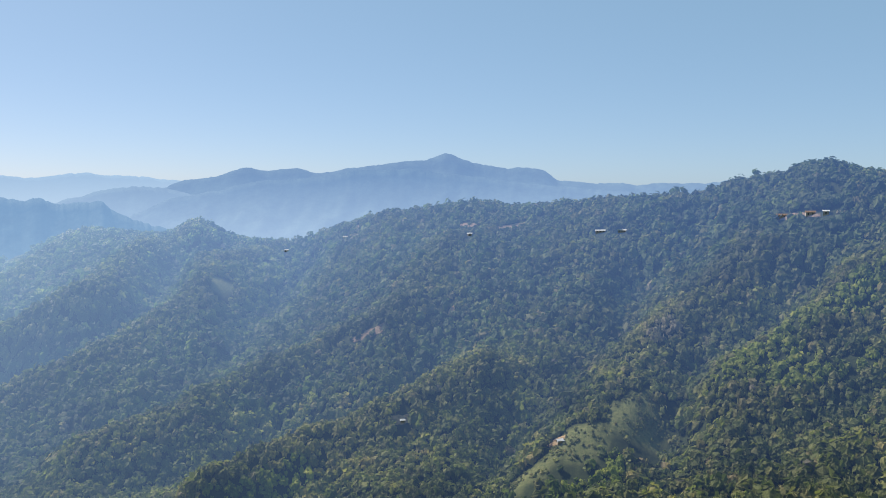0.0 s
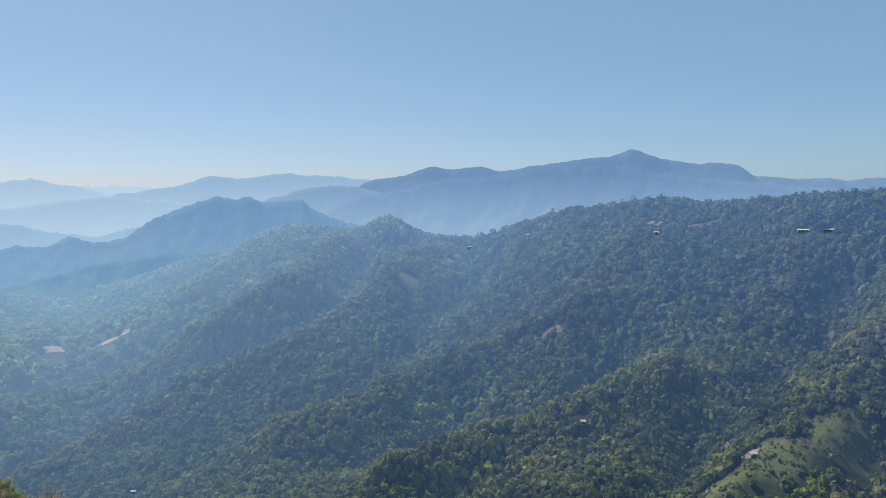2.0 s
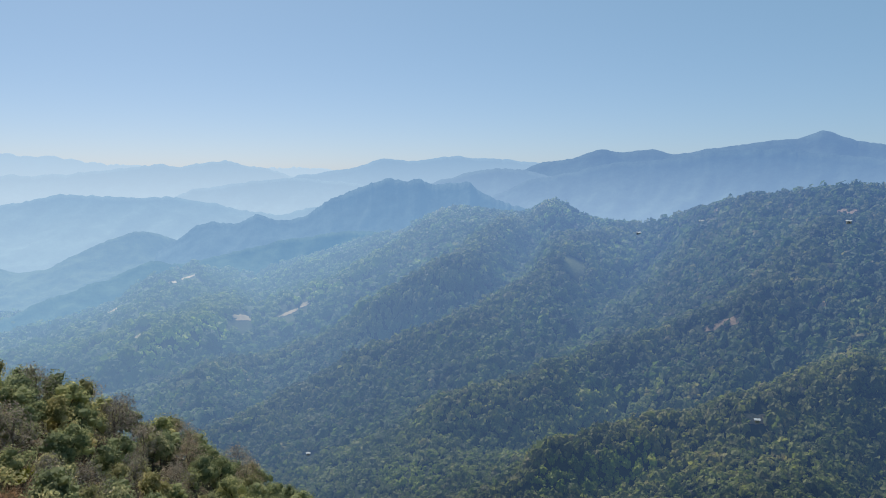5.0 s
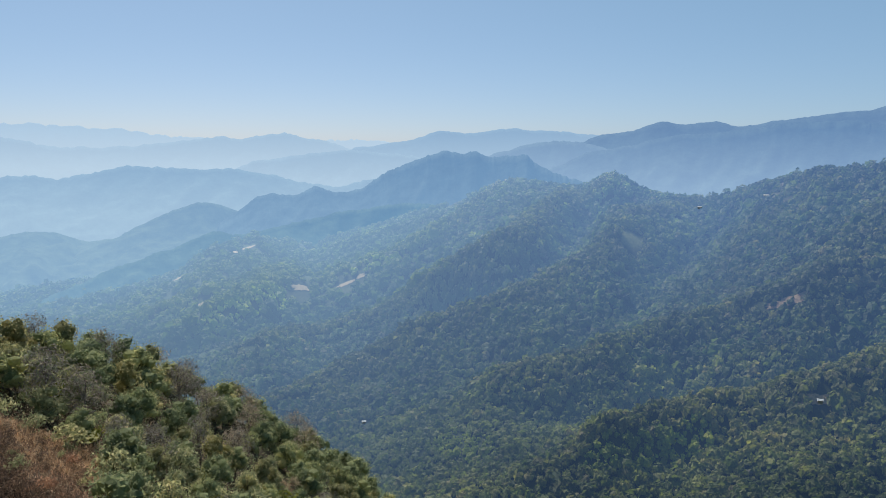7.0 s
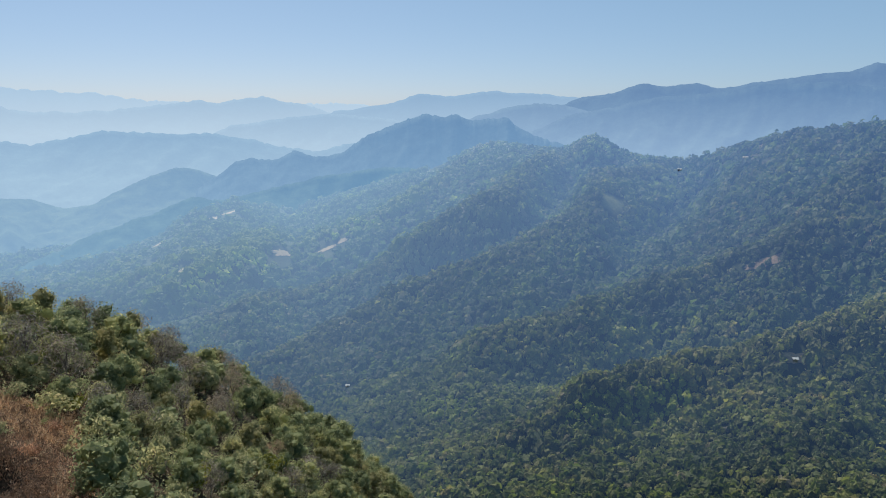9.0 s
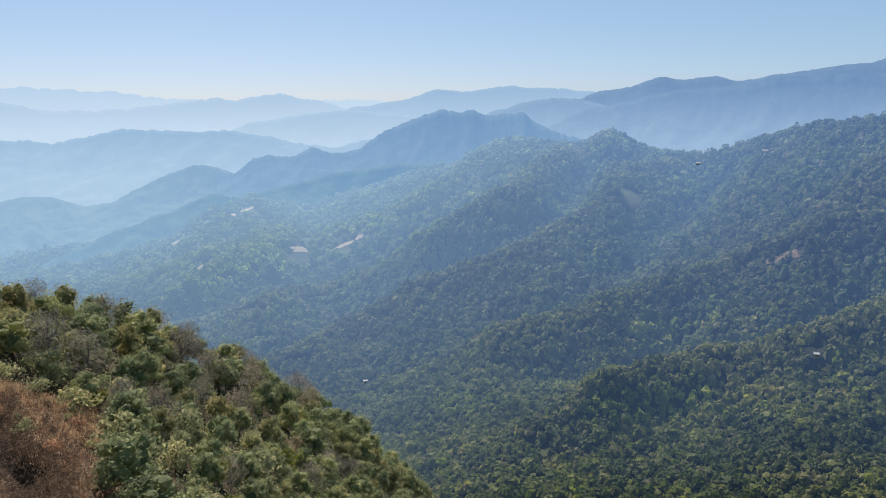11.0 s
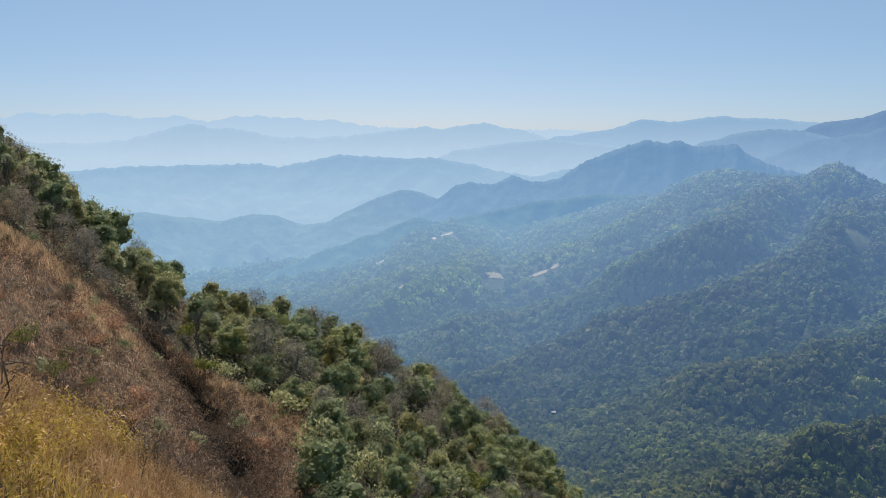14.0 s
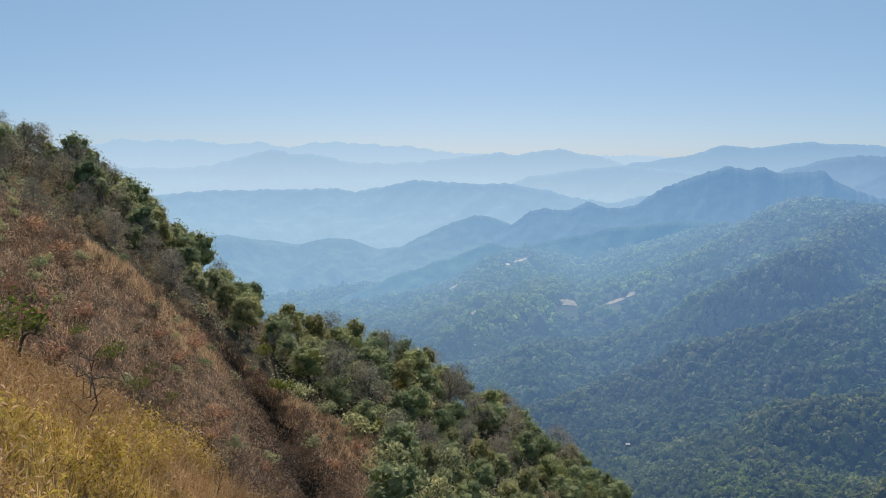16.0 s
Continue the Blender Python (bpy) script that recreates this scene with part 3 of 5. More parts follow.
def wooded_near(az, el):
    """Whether the near slope bears trees there, above the edge of the dry grass."""
    return np.maximum(np.clip((el - along(az, GRASS_EDGE)) / 1.2 + 0.5, 0, 1), np.clip((56.5 - az) / 4, 0, 1))


def valley_side(x, y):
    """1 where the hill runs out into the open valley, 0 on the wooded hill."""
    a, rr = bearing(x, y)
    return np.clip((a - 30 + 5 * fbm(x, y, 120, 2, 127)) / 8, 0, 1) * np.clip((rr - 780) / 260, 0, 1)


def forested(x, y):
    """How wooded the valley side is: belts of trees along the gullies, open backs between."""
    u, v = x * 0.80 + y * 0.60, y * 0.80 - x * 0.60
    return np.clip(0.42 + 1.5 * fbm(u, v * 2.4, 230, 4, 121) - 0.5 * spurring(x, y), 0, 1)


masks = {k: patch_mask(x, y, (k,)) * (r > 430) for k in ("meadow",)}
masks["pasture"] = valley_side(x, y) * np.clip(1.1 - 0.9 * forested(x, y), 0.3, 0.95)
masks["near"] = np.clip((260 - r) / 60, 0, 1)
masks["litter"] = masks["near"] * wooded_near(az, el) * (r > 30)
# Ground along the gully that takes the painted shade
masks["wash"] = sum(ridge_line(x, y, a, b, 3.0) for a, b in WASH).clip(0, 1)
for key, values in masks.items():
    layer = land_me.attributes.new(key, "FLOAT", "POINT")
    layer.data.foreach_set("value", np.asarray(values, np.float32))
ground = tagged(put("ground", land_me), "mountain land of dry grass slopes and forest floor", "ground", kind="structure")


# ---- bare fields and slips on the far hill ----
def bare_patch(px, py, a, b, turn, kind, seed):
    """A patch of open soil or stubble, draped over the land, with a ragged edge."""
    n, m = 40, 9
    w = np.linspace(0, 2 * np.pi, n, endpoint=False)
    rag = 1 + 0.5 * fbm(np.cos(w) * 1.6 + seed, np.sin(w) * 1.6, 1.0, 3, 151) + 0.35 * fbm(np.cos(w) * 6 + seed, np.sin(w) * 6, 1.0, 2, 157)
    c, s = math.cos(radians(turn)), math.sin(radians(turn))
    xs, ys = [px], [py]
    for k in range(1, m):
        dx, dy = np.cos(w) * a * rag * k / (m - 1), np.sin(w) * b * rag * k / (m - 1)
        xs.extend(px + dx * c - dy * s)
        ys.extend(py + dx * s + dy * c)
    xs, ys = np.array(xs), np.array(ys)
    v = np.stack([xs, ys, ground_at(xs, ys) + 0.7], 1)
    f = [(0, 1 + q, 1 + (q + 1) % n) for q in range(n)]
    for k in range(m - 2):
        i = 1 + k * n
        for q in range(n):
            a_, b_ = i + q, i + (q + 1) % n
            f += [(a_, a_ + n, b_ + n), (a_, b_ + n, b_)]
    label = {"straw": "dry straw-coloured clearing among the trees", "soil": "reddish bare soil slip among the trees", "field": "harvested tan field on the valley side"}[kind]
    name = {"straw": "clearing", "soil": "soil_slip", "field": "field"}[kind]
    return tagged(put(name, mesh_from(name, v, np.array(f), MAT_BARE[kind])), label, "bare ground", kind="structure")


for k, q in enumerate(PATCHES):
    if q[5] in MAT_BARE:
        bare_patch(*q, k * 3.7)


# ---- far ranges ----
def far_range(name, crest, dist, deep, foot, mat, label, rough=14.0, seed=0, step=0.25, tree_line=4.0):
    """A range on the horizon: a crest line by bearing, fitted to the camera's view, a spurred slope before it and a
    back.
    """
    c = np.array(crest, float)
    c = c[np.argsort(c[:, 0])]
    a = np.arange(c[0, 0], c[-1, 0] + step, step)
    e = smoothed(np.interp(a, c[:, 0], c[:, 1]), 5)
    d = along(a, dist)
    t = np.concatenate([np.linspace(-1, 0, 26), [0.04, 0.3, 1.0]])
    xx, yy, zz = [], [], []
    for k in t:
        rr = d + deep * k
        px, py = -np.sin(np.radians(a)) * rr, np.cos(np.radians(a)) * rr
        top = EYE + d * tan_(e)
        relief = (math.sin(min(1, -k * 2.4) * 1.57) if k < 0 else 0.3 * min(1, k * 3)) * rough
        fall = abs(k) ** 0.85 if k < 0 else k
        z = top + (foot - top) * fall + relief * (1.3 * (0.3 - 2 * np.sqrt(0.012 + fbm(np.radians(a) * d + 0.5 * deep * k + 40 * fbm(px, py, 160, 2, seed + 3), a * 0 + deep * k * 0.35, deep * 0.38, 3, seed) ** 2)) + 0.5 * fbm(px, py, 60, 3, seed + 5))
        z += tree_line * (fbm(a * 22, a * 0 + k * 9, 5.0, 4, seed + 9) + 1.6 * fbm(a * 22, a * 0 + k * 2, 26.0, 3, seed + 12)) * (0.5 + 0.5 * (abs(k) < 0.1))
        xx.append(px), yy.append(py), zz.append(z)
    v = np.stack([np.array(xx), np.array(yy), np.array(zz)], -1)
    f = grid_faces(len(t), len(a))
    return tagged(put(name, mesh_from(name, v.reshape(-1, 3), f[:, ::-1], mat)), label, "mountain range", kind="structure")


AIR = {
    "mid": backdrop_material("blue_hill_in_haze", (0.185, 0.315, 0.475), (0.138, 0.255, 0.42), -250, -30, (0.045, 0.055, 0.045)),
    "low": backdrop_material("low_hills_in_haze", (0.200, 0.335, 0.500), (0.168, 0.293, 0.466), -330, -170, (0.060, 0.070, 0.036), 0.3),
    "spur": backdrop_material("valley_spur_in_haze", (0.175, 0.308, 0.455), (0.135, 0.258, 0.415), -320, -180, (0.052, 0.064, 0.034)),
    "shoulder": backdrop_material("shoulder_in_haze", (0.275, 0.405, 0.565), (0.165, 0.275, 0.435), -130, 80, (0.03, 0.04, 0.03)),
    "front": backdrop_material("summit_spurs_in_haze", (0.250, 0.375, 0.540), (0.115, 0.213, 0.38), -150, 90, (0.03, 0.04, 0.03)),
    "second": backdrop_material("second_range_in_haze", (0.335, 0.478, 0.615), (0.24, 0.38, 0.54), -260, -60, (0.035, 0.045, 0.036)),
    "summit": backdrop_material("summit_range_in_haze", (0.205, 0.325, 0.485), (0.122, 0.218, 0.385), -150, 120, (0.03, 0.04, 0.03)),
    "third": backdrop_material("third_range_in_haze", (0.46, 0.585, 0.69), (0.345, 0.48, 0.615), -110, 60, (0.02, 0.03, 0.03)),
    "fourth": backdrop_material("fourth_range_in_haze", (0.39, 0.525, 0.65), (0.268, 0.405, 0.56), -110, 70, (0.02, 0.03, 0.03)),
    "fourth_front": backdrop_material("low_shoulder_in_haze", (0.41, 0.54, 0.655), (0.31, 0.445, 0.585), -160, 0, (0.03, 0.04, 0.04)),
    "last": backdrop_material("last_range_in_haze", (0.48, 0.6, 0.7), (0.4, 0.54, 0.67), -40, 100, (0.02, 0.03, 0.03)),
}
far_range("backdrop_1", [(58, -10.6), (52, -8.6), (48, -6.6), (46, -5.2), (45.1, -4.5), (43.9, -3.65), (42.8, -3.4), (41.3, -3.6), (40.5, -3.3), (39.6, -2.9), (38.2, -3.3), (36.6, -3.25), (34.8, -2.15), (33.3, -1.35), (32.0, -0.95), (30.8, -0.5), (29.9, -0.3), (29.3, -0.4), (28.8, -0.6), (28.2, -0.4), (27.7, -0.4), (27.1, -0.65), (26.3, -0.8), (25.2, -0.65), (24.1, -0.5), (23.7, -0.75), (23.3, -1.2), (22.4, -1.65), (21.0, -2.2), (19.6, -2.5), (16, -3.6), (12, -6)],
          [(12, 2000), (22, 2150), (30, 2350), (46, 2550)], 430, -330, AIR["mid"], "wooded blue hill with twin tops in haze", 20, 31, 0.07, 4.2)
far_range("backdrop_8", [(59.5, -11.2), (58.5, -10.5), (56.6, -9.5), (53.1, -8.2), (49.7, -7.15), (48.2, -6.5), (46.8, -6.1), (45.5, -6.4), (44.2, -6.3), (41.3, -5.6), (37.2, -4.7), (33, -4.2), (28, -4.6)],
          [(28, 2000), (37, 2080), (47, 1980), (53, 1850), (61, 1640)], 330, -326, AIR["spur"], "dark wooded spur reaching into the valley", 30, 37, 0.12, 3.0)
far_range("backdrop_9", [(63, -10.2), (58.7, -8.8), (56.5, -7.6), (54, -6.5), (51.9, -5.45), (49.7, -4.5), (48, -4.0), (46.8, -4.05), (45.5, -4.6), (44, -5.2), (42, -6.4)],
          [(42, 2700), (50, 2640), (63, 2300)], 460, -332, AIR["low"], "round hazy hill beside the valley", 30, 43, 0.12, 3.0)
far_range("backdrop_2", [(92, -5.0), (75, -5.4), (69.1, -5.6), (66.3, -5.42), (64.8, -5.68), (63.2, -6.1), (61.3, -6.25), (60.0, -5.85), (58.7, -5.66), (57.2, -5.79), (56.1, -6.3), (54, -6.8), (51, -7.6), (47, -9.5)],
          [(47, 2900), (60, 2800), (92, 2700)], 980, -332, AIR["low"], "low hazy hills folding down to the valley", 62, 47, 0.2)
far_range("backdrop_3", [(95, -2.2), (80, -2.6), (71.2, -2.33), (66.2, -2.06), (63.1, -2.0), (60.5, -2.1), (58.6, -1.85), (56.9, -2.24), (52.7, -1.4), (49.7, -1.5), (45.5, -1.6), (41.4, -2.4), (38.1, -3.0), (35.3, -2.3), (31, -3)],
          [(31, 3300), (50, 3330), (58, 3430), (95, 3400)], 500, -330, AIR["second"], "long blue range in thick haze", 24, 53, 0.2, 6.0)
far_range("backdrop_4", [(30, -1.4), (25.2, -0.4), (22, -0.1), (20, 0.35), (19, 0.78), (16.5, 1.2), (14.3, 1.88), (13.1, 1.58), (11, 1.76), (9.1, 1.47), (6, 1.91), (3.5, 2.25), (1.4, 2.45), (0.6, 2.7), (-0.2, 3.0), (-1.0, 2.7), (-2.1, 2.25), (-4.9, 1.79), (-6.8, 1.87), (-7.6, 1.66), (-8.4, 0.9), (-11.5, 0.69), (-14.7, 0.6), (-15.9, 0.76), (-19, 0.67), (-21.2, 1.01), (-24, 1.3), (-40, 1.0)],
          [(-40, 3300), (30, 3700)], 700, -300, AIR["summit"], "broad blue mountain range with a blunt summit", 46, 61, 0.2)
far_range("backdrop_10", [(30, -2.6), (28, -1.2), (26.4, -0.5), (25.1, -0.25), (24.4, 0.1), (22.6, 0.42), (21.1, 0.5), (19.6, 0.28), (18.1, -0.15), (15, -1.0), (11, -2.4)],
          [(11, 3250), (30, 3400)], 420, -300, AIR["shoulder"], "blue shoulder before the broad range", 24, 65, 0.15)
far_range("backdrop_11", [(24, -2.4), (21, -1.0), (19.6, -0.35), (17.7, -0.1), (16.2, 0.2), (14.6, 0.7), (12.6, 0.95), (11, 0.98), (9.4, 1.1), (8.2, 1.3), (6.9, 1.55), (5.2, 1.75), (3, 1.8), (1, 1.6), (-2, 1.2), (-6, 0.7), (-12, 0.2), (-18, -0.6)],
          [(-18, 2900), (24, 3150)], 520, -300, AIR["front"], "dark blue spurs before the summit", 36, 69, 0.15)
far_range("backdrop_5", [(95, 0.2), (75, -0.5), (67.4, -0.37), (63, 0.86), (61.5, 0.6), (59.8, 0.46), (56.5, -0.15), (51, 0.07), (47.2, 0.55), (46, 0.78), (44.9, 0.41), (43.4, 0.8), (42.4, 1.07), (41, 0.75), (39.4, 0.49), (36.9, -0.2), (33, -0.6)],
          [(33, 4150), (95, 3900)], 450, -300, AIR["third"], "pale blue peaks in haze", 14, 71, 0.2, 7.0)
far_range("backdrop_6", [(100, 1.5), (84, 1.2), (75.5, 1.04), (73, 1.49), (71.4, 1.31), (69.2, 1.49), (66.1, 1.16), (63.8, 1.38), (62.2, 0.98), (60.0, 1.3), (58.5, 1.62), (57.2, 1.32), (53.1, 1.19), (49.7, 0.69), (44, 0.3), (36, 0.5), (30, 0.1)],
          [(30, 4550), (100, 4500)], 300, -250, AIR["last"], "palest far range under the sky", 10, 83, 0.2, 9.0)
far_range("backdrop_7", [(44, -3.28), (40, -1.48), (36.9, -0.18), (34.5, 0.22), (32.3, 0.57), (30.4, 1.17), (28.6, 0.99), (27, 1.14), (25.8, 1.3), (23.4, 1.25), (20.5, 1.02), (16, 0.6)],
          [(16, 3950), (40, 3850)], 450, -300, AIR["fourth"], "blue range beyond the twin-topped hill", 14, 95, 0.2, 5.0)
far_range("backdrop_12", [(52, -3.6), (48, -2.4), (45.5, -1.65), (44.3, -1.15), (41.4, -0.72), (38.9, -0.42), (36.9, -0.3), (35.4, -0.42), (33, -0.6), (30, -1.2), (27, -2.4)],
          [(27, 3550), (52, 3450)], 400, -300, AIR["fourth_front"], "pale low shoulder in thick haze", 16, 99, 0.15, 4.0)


# ---- forest across the valley ----
def ball(level):
    bm = bmesh.new()
    bmesh.ops.create_icosphere(bm, subdivisions=level, radius=1.0)
    v = np.array([q.co[:] for q in bm.verts])
    f = np.array([[w.index for w in q.verts] for q in bm.faces])
    bm.free()
    return v, f


def dome(level, seed, cut=-0.45):
    """A lumpy crown, open below."""
    v, f = ball(level)
    g = np.random.default_rng(seed)
    bumps = g.normal(size=(7, 3))
    bumps /= np.linalg.norm(bumps, axis=1)[:, None]
    swell = 1 + 0.32 * np.max(v @ bumps.T, axis=1) ** 3 + 0.16 * g.normal(size=len(v))
    w = v * swell[:, None] * np.array([1, 1, 0.9])
    keep = f[(v[f][:, :, 2].mean(1) > cut)]
    used = np.unique(keep)
    back = np.zeros(len(v), int)
    back[used] = np.arange(len(used))
    return w[used], back[keep]


def crown_kind(seed, sprays, spray, level):
    """A crown: a small lumpy heart and leafy sprays all over it, in units of its radius."""
    g = np.random.default_rng(seed)
    v, f = dome(level, seed, -0.1)
    d = g.normal(size=(sprays, 3))
    d[:, 2] = np.abs(d[:, 2]) + 0.05
    d /= np.linalg.norm(d, axis=1)[:, None]
    c = d * g.uniform(0.7, 1.12, sprays)[:, None]
    nrm = d + g.normal(0, 0.3, (sprays, 3))
    nrm /= np.linalg.norm(nrm, axis=1)[:, None]
    a = np.cross(nrm, g.normal(size=(sprays, 3)))
    a /= np.linalg.norm(a, axis=1)[:, None]
    b = np.cross(nrm, a)
    s = spray * g.uniform(0.6, 1.5, sprays)[:, None]
    w = np.stack([c - a * s, c - b * s * 0.7 + nrm * s * 0.25, c + a * s, c + b * s * 0.7 + nrm * s * 0.25], 1).reshape(-1, 3)
    k = np.arange(sprays)[:, None] * 4 + len(v)
    tris = np.concatenate([k + np.array([[0, 1, 2]]), k + np.array([[0, 2, 3]])])
    return np.concatenate([v * 0.76, w]), np.concatenate([f, tris])


def crowns(name, px, py, size, tall, sprays, spray, mat, label, seed):
    """Many tree crowns as one stretch of woods."""
    kinds = [crown_kind(seed + k, sprays, spray, 0) for k in range(10)]
    which = rng.integers(0, 10, len(px))
    z = ground_at(px, py)
    turn = rng.uniform(0, 6.28, len(px))
    # each crown leans with the slope, as canopies on steep ground do
    step = 12.0
    nx = (ground_at(px - step, py) - ground_at(px + step, py)) / (2 * step) * 0.85
    ny = (ground_at(px, py - step) - ground_at(px, py + step)) / (2 * step) * 0.85
    vs, fs, tints, n = [], [], [], 0
    shade = rng.uniform(0, 1, len(px))
    for k, (v, f) in enumerate(kinds):
        s = np.where(which == k)[0]
        if len(s) == 0:
            continue
        c, q = np.cos(turn[s])[:, None], np.sin(turn[s])[:, None]
        vx = (v[None, :, 0] * c - v[None, :, 1] * q) * size[s][:, None] + px[s][:, None]
        vy = (v[None, :, 0] * q + v[None, :, 1] * c) * size[s][:, None] + py[s][:, None]
        up = v[None, :, 2] * (size[s] * tall[s])[:, None]
        vz = up + (z[s] + size[s] * 0.45)[:, None] - (vx - px[s][:, None]) * nx[s][:, None] - (vy - py[s][:, None]) * ny[s][:, None]
        vx, vy = vx + up * nx[s][:, None] * 0.6, vy + up * ny[s][:, None] * 0.6
        vs.append(np.stack([vx, vy, vz], -1).reshape(-1, 3))
        fs.append((f[None] + (np.arange(len(s)) * len(v))[:, None, None]).reshape(-1, 3) + n)
        tints.append(np.repeat(shade[s], len(v)))
        n += len(s) * len(v)
    me = mesh_from(name, np.concatenate(vs), np.concatenate(fs), mat, False)
    me.attributes.new("tint", "FLOAT", "POINT").data.foreach_set("value", np.concatenate(tints).astype(np.float32))
    return tagged(put(name, me), label, "forest", kind="stuff")


def scatter(a0, a1, r0, r1, spacing):
    """Uneven places over a stretch of the plan, off the bare patches and this side of the crest."""
    n = int(0.5 * radians(a1 - a0) * (r1 * r1 - r0 * r0) / spacing**2)
    a, rr = rng.uniform(a0, a1, n), np.sqrt(rng.uniform(r0 * r0, r1 * r1, n))
    px, py = -np.sin(np.radians(a)) * rr, np.cos(np.radians(a)) * rr
    hr = np.interp(a, azs[:440], hill_r[:440])
    # Also clears trees before and behind each patch, so it shows from the camera
    opened = lambda kind, grow, shifts: np.max([patch_mask(px * (1 + q / rr), py * (1 + q / rr), kind, grow) for q in shifts], axis=0)
    bare = np.max([0.86 * opened(("straw", "soil"), 1.05, (-4, 0, 4)), opened(("field",), 1.45, (-14, -7, 0, 10, 20, 32, 46)), 0.93 * opened(("meadow",), 1.05, (-5, 0, 7, 15))], axis=0)
    # Clears the camera's sight line to each house
    for hx, hy in HOUSE_SITES:
        hd = math.hypot(hx, hy)
        before, beside = hd - (px * hx + py * hy) / hd, np.abs(px * hy - py * hx) / hd
        bare[(beside < 7) & (before > -7) & (before < 17)] = 1.0
    thin = fbm(px, py, 60, 3, 77)
    ok = (rr < hr + 45 + 600 * np.clip((a - 45) / 6, 0, 1)) & (rng.uniform(0, 1, n) > bare) & (thin > -1.2)
    return px[ok], py[ok], rr[ok]


def crown_sizes(px, py, rr, base):
    """Crown radius and height by drifts of taller and lower growth."""
    big = fbm(px, py, 90, 3, 91)
    s = base * (1 + 0.3 * big) * np.clip(rng.lognormal(0, 0.31, len(px)), 0.45, 1.75)
    return s, rng.uniform(0.75, 1.22, len(px)) * (1 + 0.2 * big)


def woods(name, a0, a1, r0, r1, spacing, sprays, spray, mat, label, seed, dry_label, thinned=False, dry_mat=None):
    """A stretch of forest: drier growth on the backs of the spurs, its paler tint also painting their sunlight, green
    in the gullies, bright thickets where they stand, a darkened copy to the right.
    """
    px, py, rr = scatter(a0, a1, r0, r1, spacing)
    if thinned:
        ok = rng.uniform(0, 1, len(px)) > valley_side(px, py) * np.clip(0.85 - 1.5 * (forested(px, py) - 0.1), 0, 0.7)
        px, py, rr = px[ok], py[ok], rr[ok]
    s, h = crown_sizes(px, py, rr, spacing * (0.78 if a0 == 30 else 0.84))
    heights = np.zeros_like(px)
    for a, b, wide, rise in SPURS:
        heights += rise * ridge_line(px, py, a, b, wide) / 18
    # Dry tint follows the spur backs and also stands in for their sunlit sides
    dryness = spurring(px, py) * 1.3 + heights * 1.1 + 0.5 * fbm(px, py, 70, 3, 131) + rng.normal(0, 0.3, len(px))
    # Where the darkened canopy copy stands in for dimmer light
    dimmed = np.clip((-2 - bearing(px, py)[0]) / 8, 0, 1) * np.clip((1000 - rr) / 250, 0, 1) * np.clip((bearing(px, py)[0] + 22) / 8, 0, 1)
    dryness -= 0.25 * dimmed
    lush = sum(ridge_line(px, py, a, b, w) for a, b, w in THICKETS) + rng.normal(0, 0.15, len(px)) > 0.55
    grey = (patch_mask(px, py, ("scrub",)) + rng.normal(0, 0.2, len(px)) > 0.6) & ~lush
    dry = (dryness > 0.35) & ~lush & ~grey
    deep = ~dry & ~lush & ~grey & (rng.uniform(0, 1, len(px)) < dimmed * (0.55 + 0.5 * fbm(px, py, 60, 2, 171)))
    green = ~dry & ~lush & ~grey & ~deep
    s = s * (1 - 0.62 * patch_mask(px, py, ("meadow",), 1.1))
    crowns(name, px[green], py[green], s[green], h[green], sprays, spray, mat, label, seed)
    crowns("dry_" + name, px[dry], py[dry], s[dry] * 0.9, h[dry], sprays, spray, dry_mat or MAT_WOODS_DRY, dry_label, seed + 20)
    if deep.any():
        crowns("shady_" + name, px[deep], py[deep], s[deep], h[deep], sprays, spray, MAT_WOODS_DIMMED, "darkened green forest stands on the hillside", seed + 80)
    if grey.any():
        crowns("leafless_" + name, px[grey], py[grey], s[grey], h[grey], sprays, spray, MAT_LEAFLESS, "stand of leafless grey trees on the hillside", seed + 60)
    if lush.any():
        crowns("thicket_" + name, px[lush], py[lush], s[lush] * 0.75, h[lush], sprays, spray, MAT_BAMBOO, "bright green bamboo-like thicket on the hillside", seed + 40)


THICKETS = [(on_slope(*one), on_slope(*two), wide) for one, two, wide in (
    ((-21.5, -12.3), (-25.0, -11.4), 15), ((-28.5, -6.5), (-30.5, -4.5), 14), ((-13.0, -19.8), (-9.0, -21.8), 16),
    ((30.0, -21.7), (27.3, -22.5), 22), ((41.2, -10.9), (47.5, -12.9), 26), ((37.0, -9.4), (33.9, -8.3), 20), ((10.7, -20.2), (18.1, -22.5), 14), ((-20.4, -12.6), (-24.7, -9.0), 12), ((-24.7, -9.0), (-28.5, -6.9), 14), ((-24.0, -13.2), (-29.5, -10.9), 8))]
woods("lower_forest", -32.5, 48, 450, 730, 3.6, 7, 0.45, MAT_WOODS, "dense green broadleaf forest on the lower hillside", 200, "olive-brown drier forest on the lower spurs")
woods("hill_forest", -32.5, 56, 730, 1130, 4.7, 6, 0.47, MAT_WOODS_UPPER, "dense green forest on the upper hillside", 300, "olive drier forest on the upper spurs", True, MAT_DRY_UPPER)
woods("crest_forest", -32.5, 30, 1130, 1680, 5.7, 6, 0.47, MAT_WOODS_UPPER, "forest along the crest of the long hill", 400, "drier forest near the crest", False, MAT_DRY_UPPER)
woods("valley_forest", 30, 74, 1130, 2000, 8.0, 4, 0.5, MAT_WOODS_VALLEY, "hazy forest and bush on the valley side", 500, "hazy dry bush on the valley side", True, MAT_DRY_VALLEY)

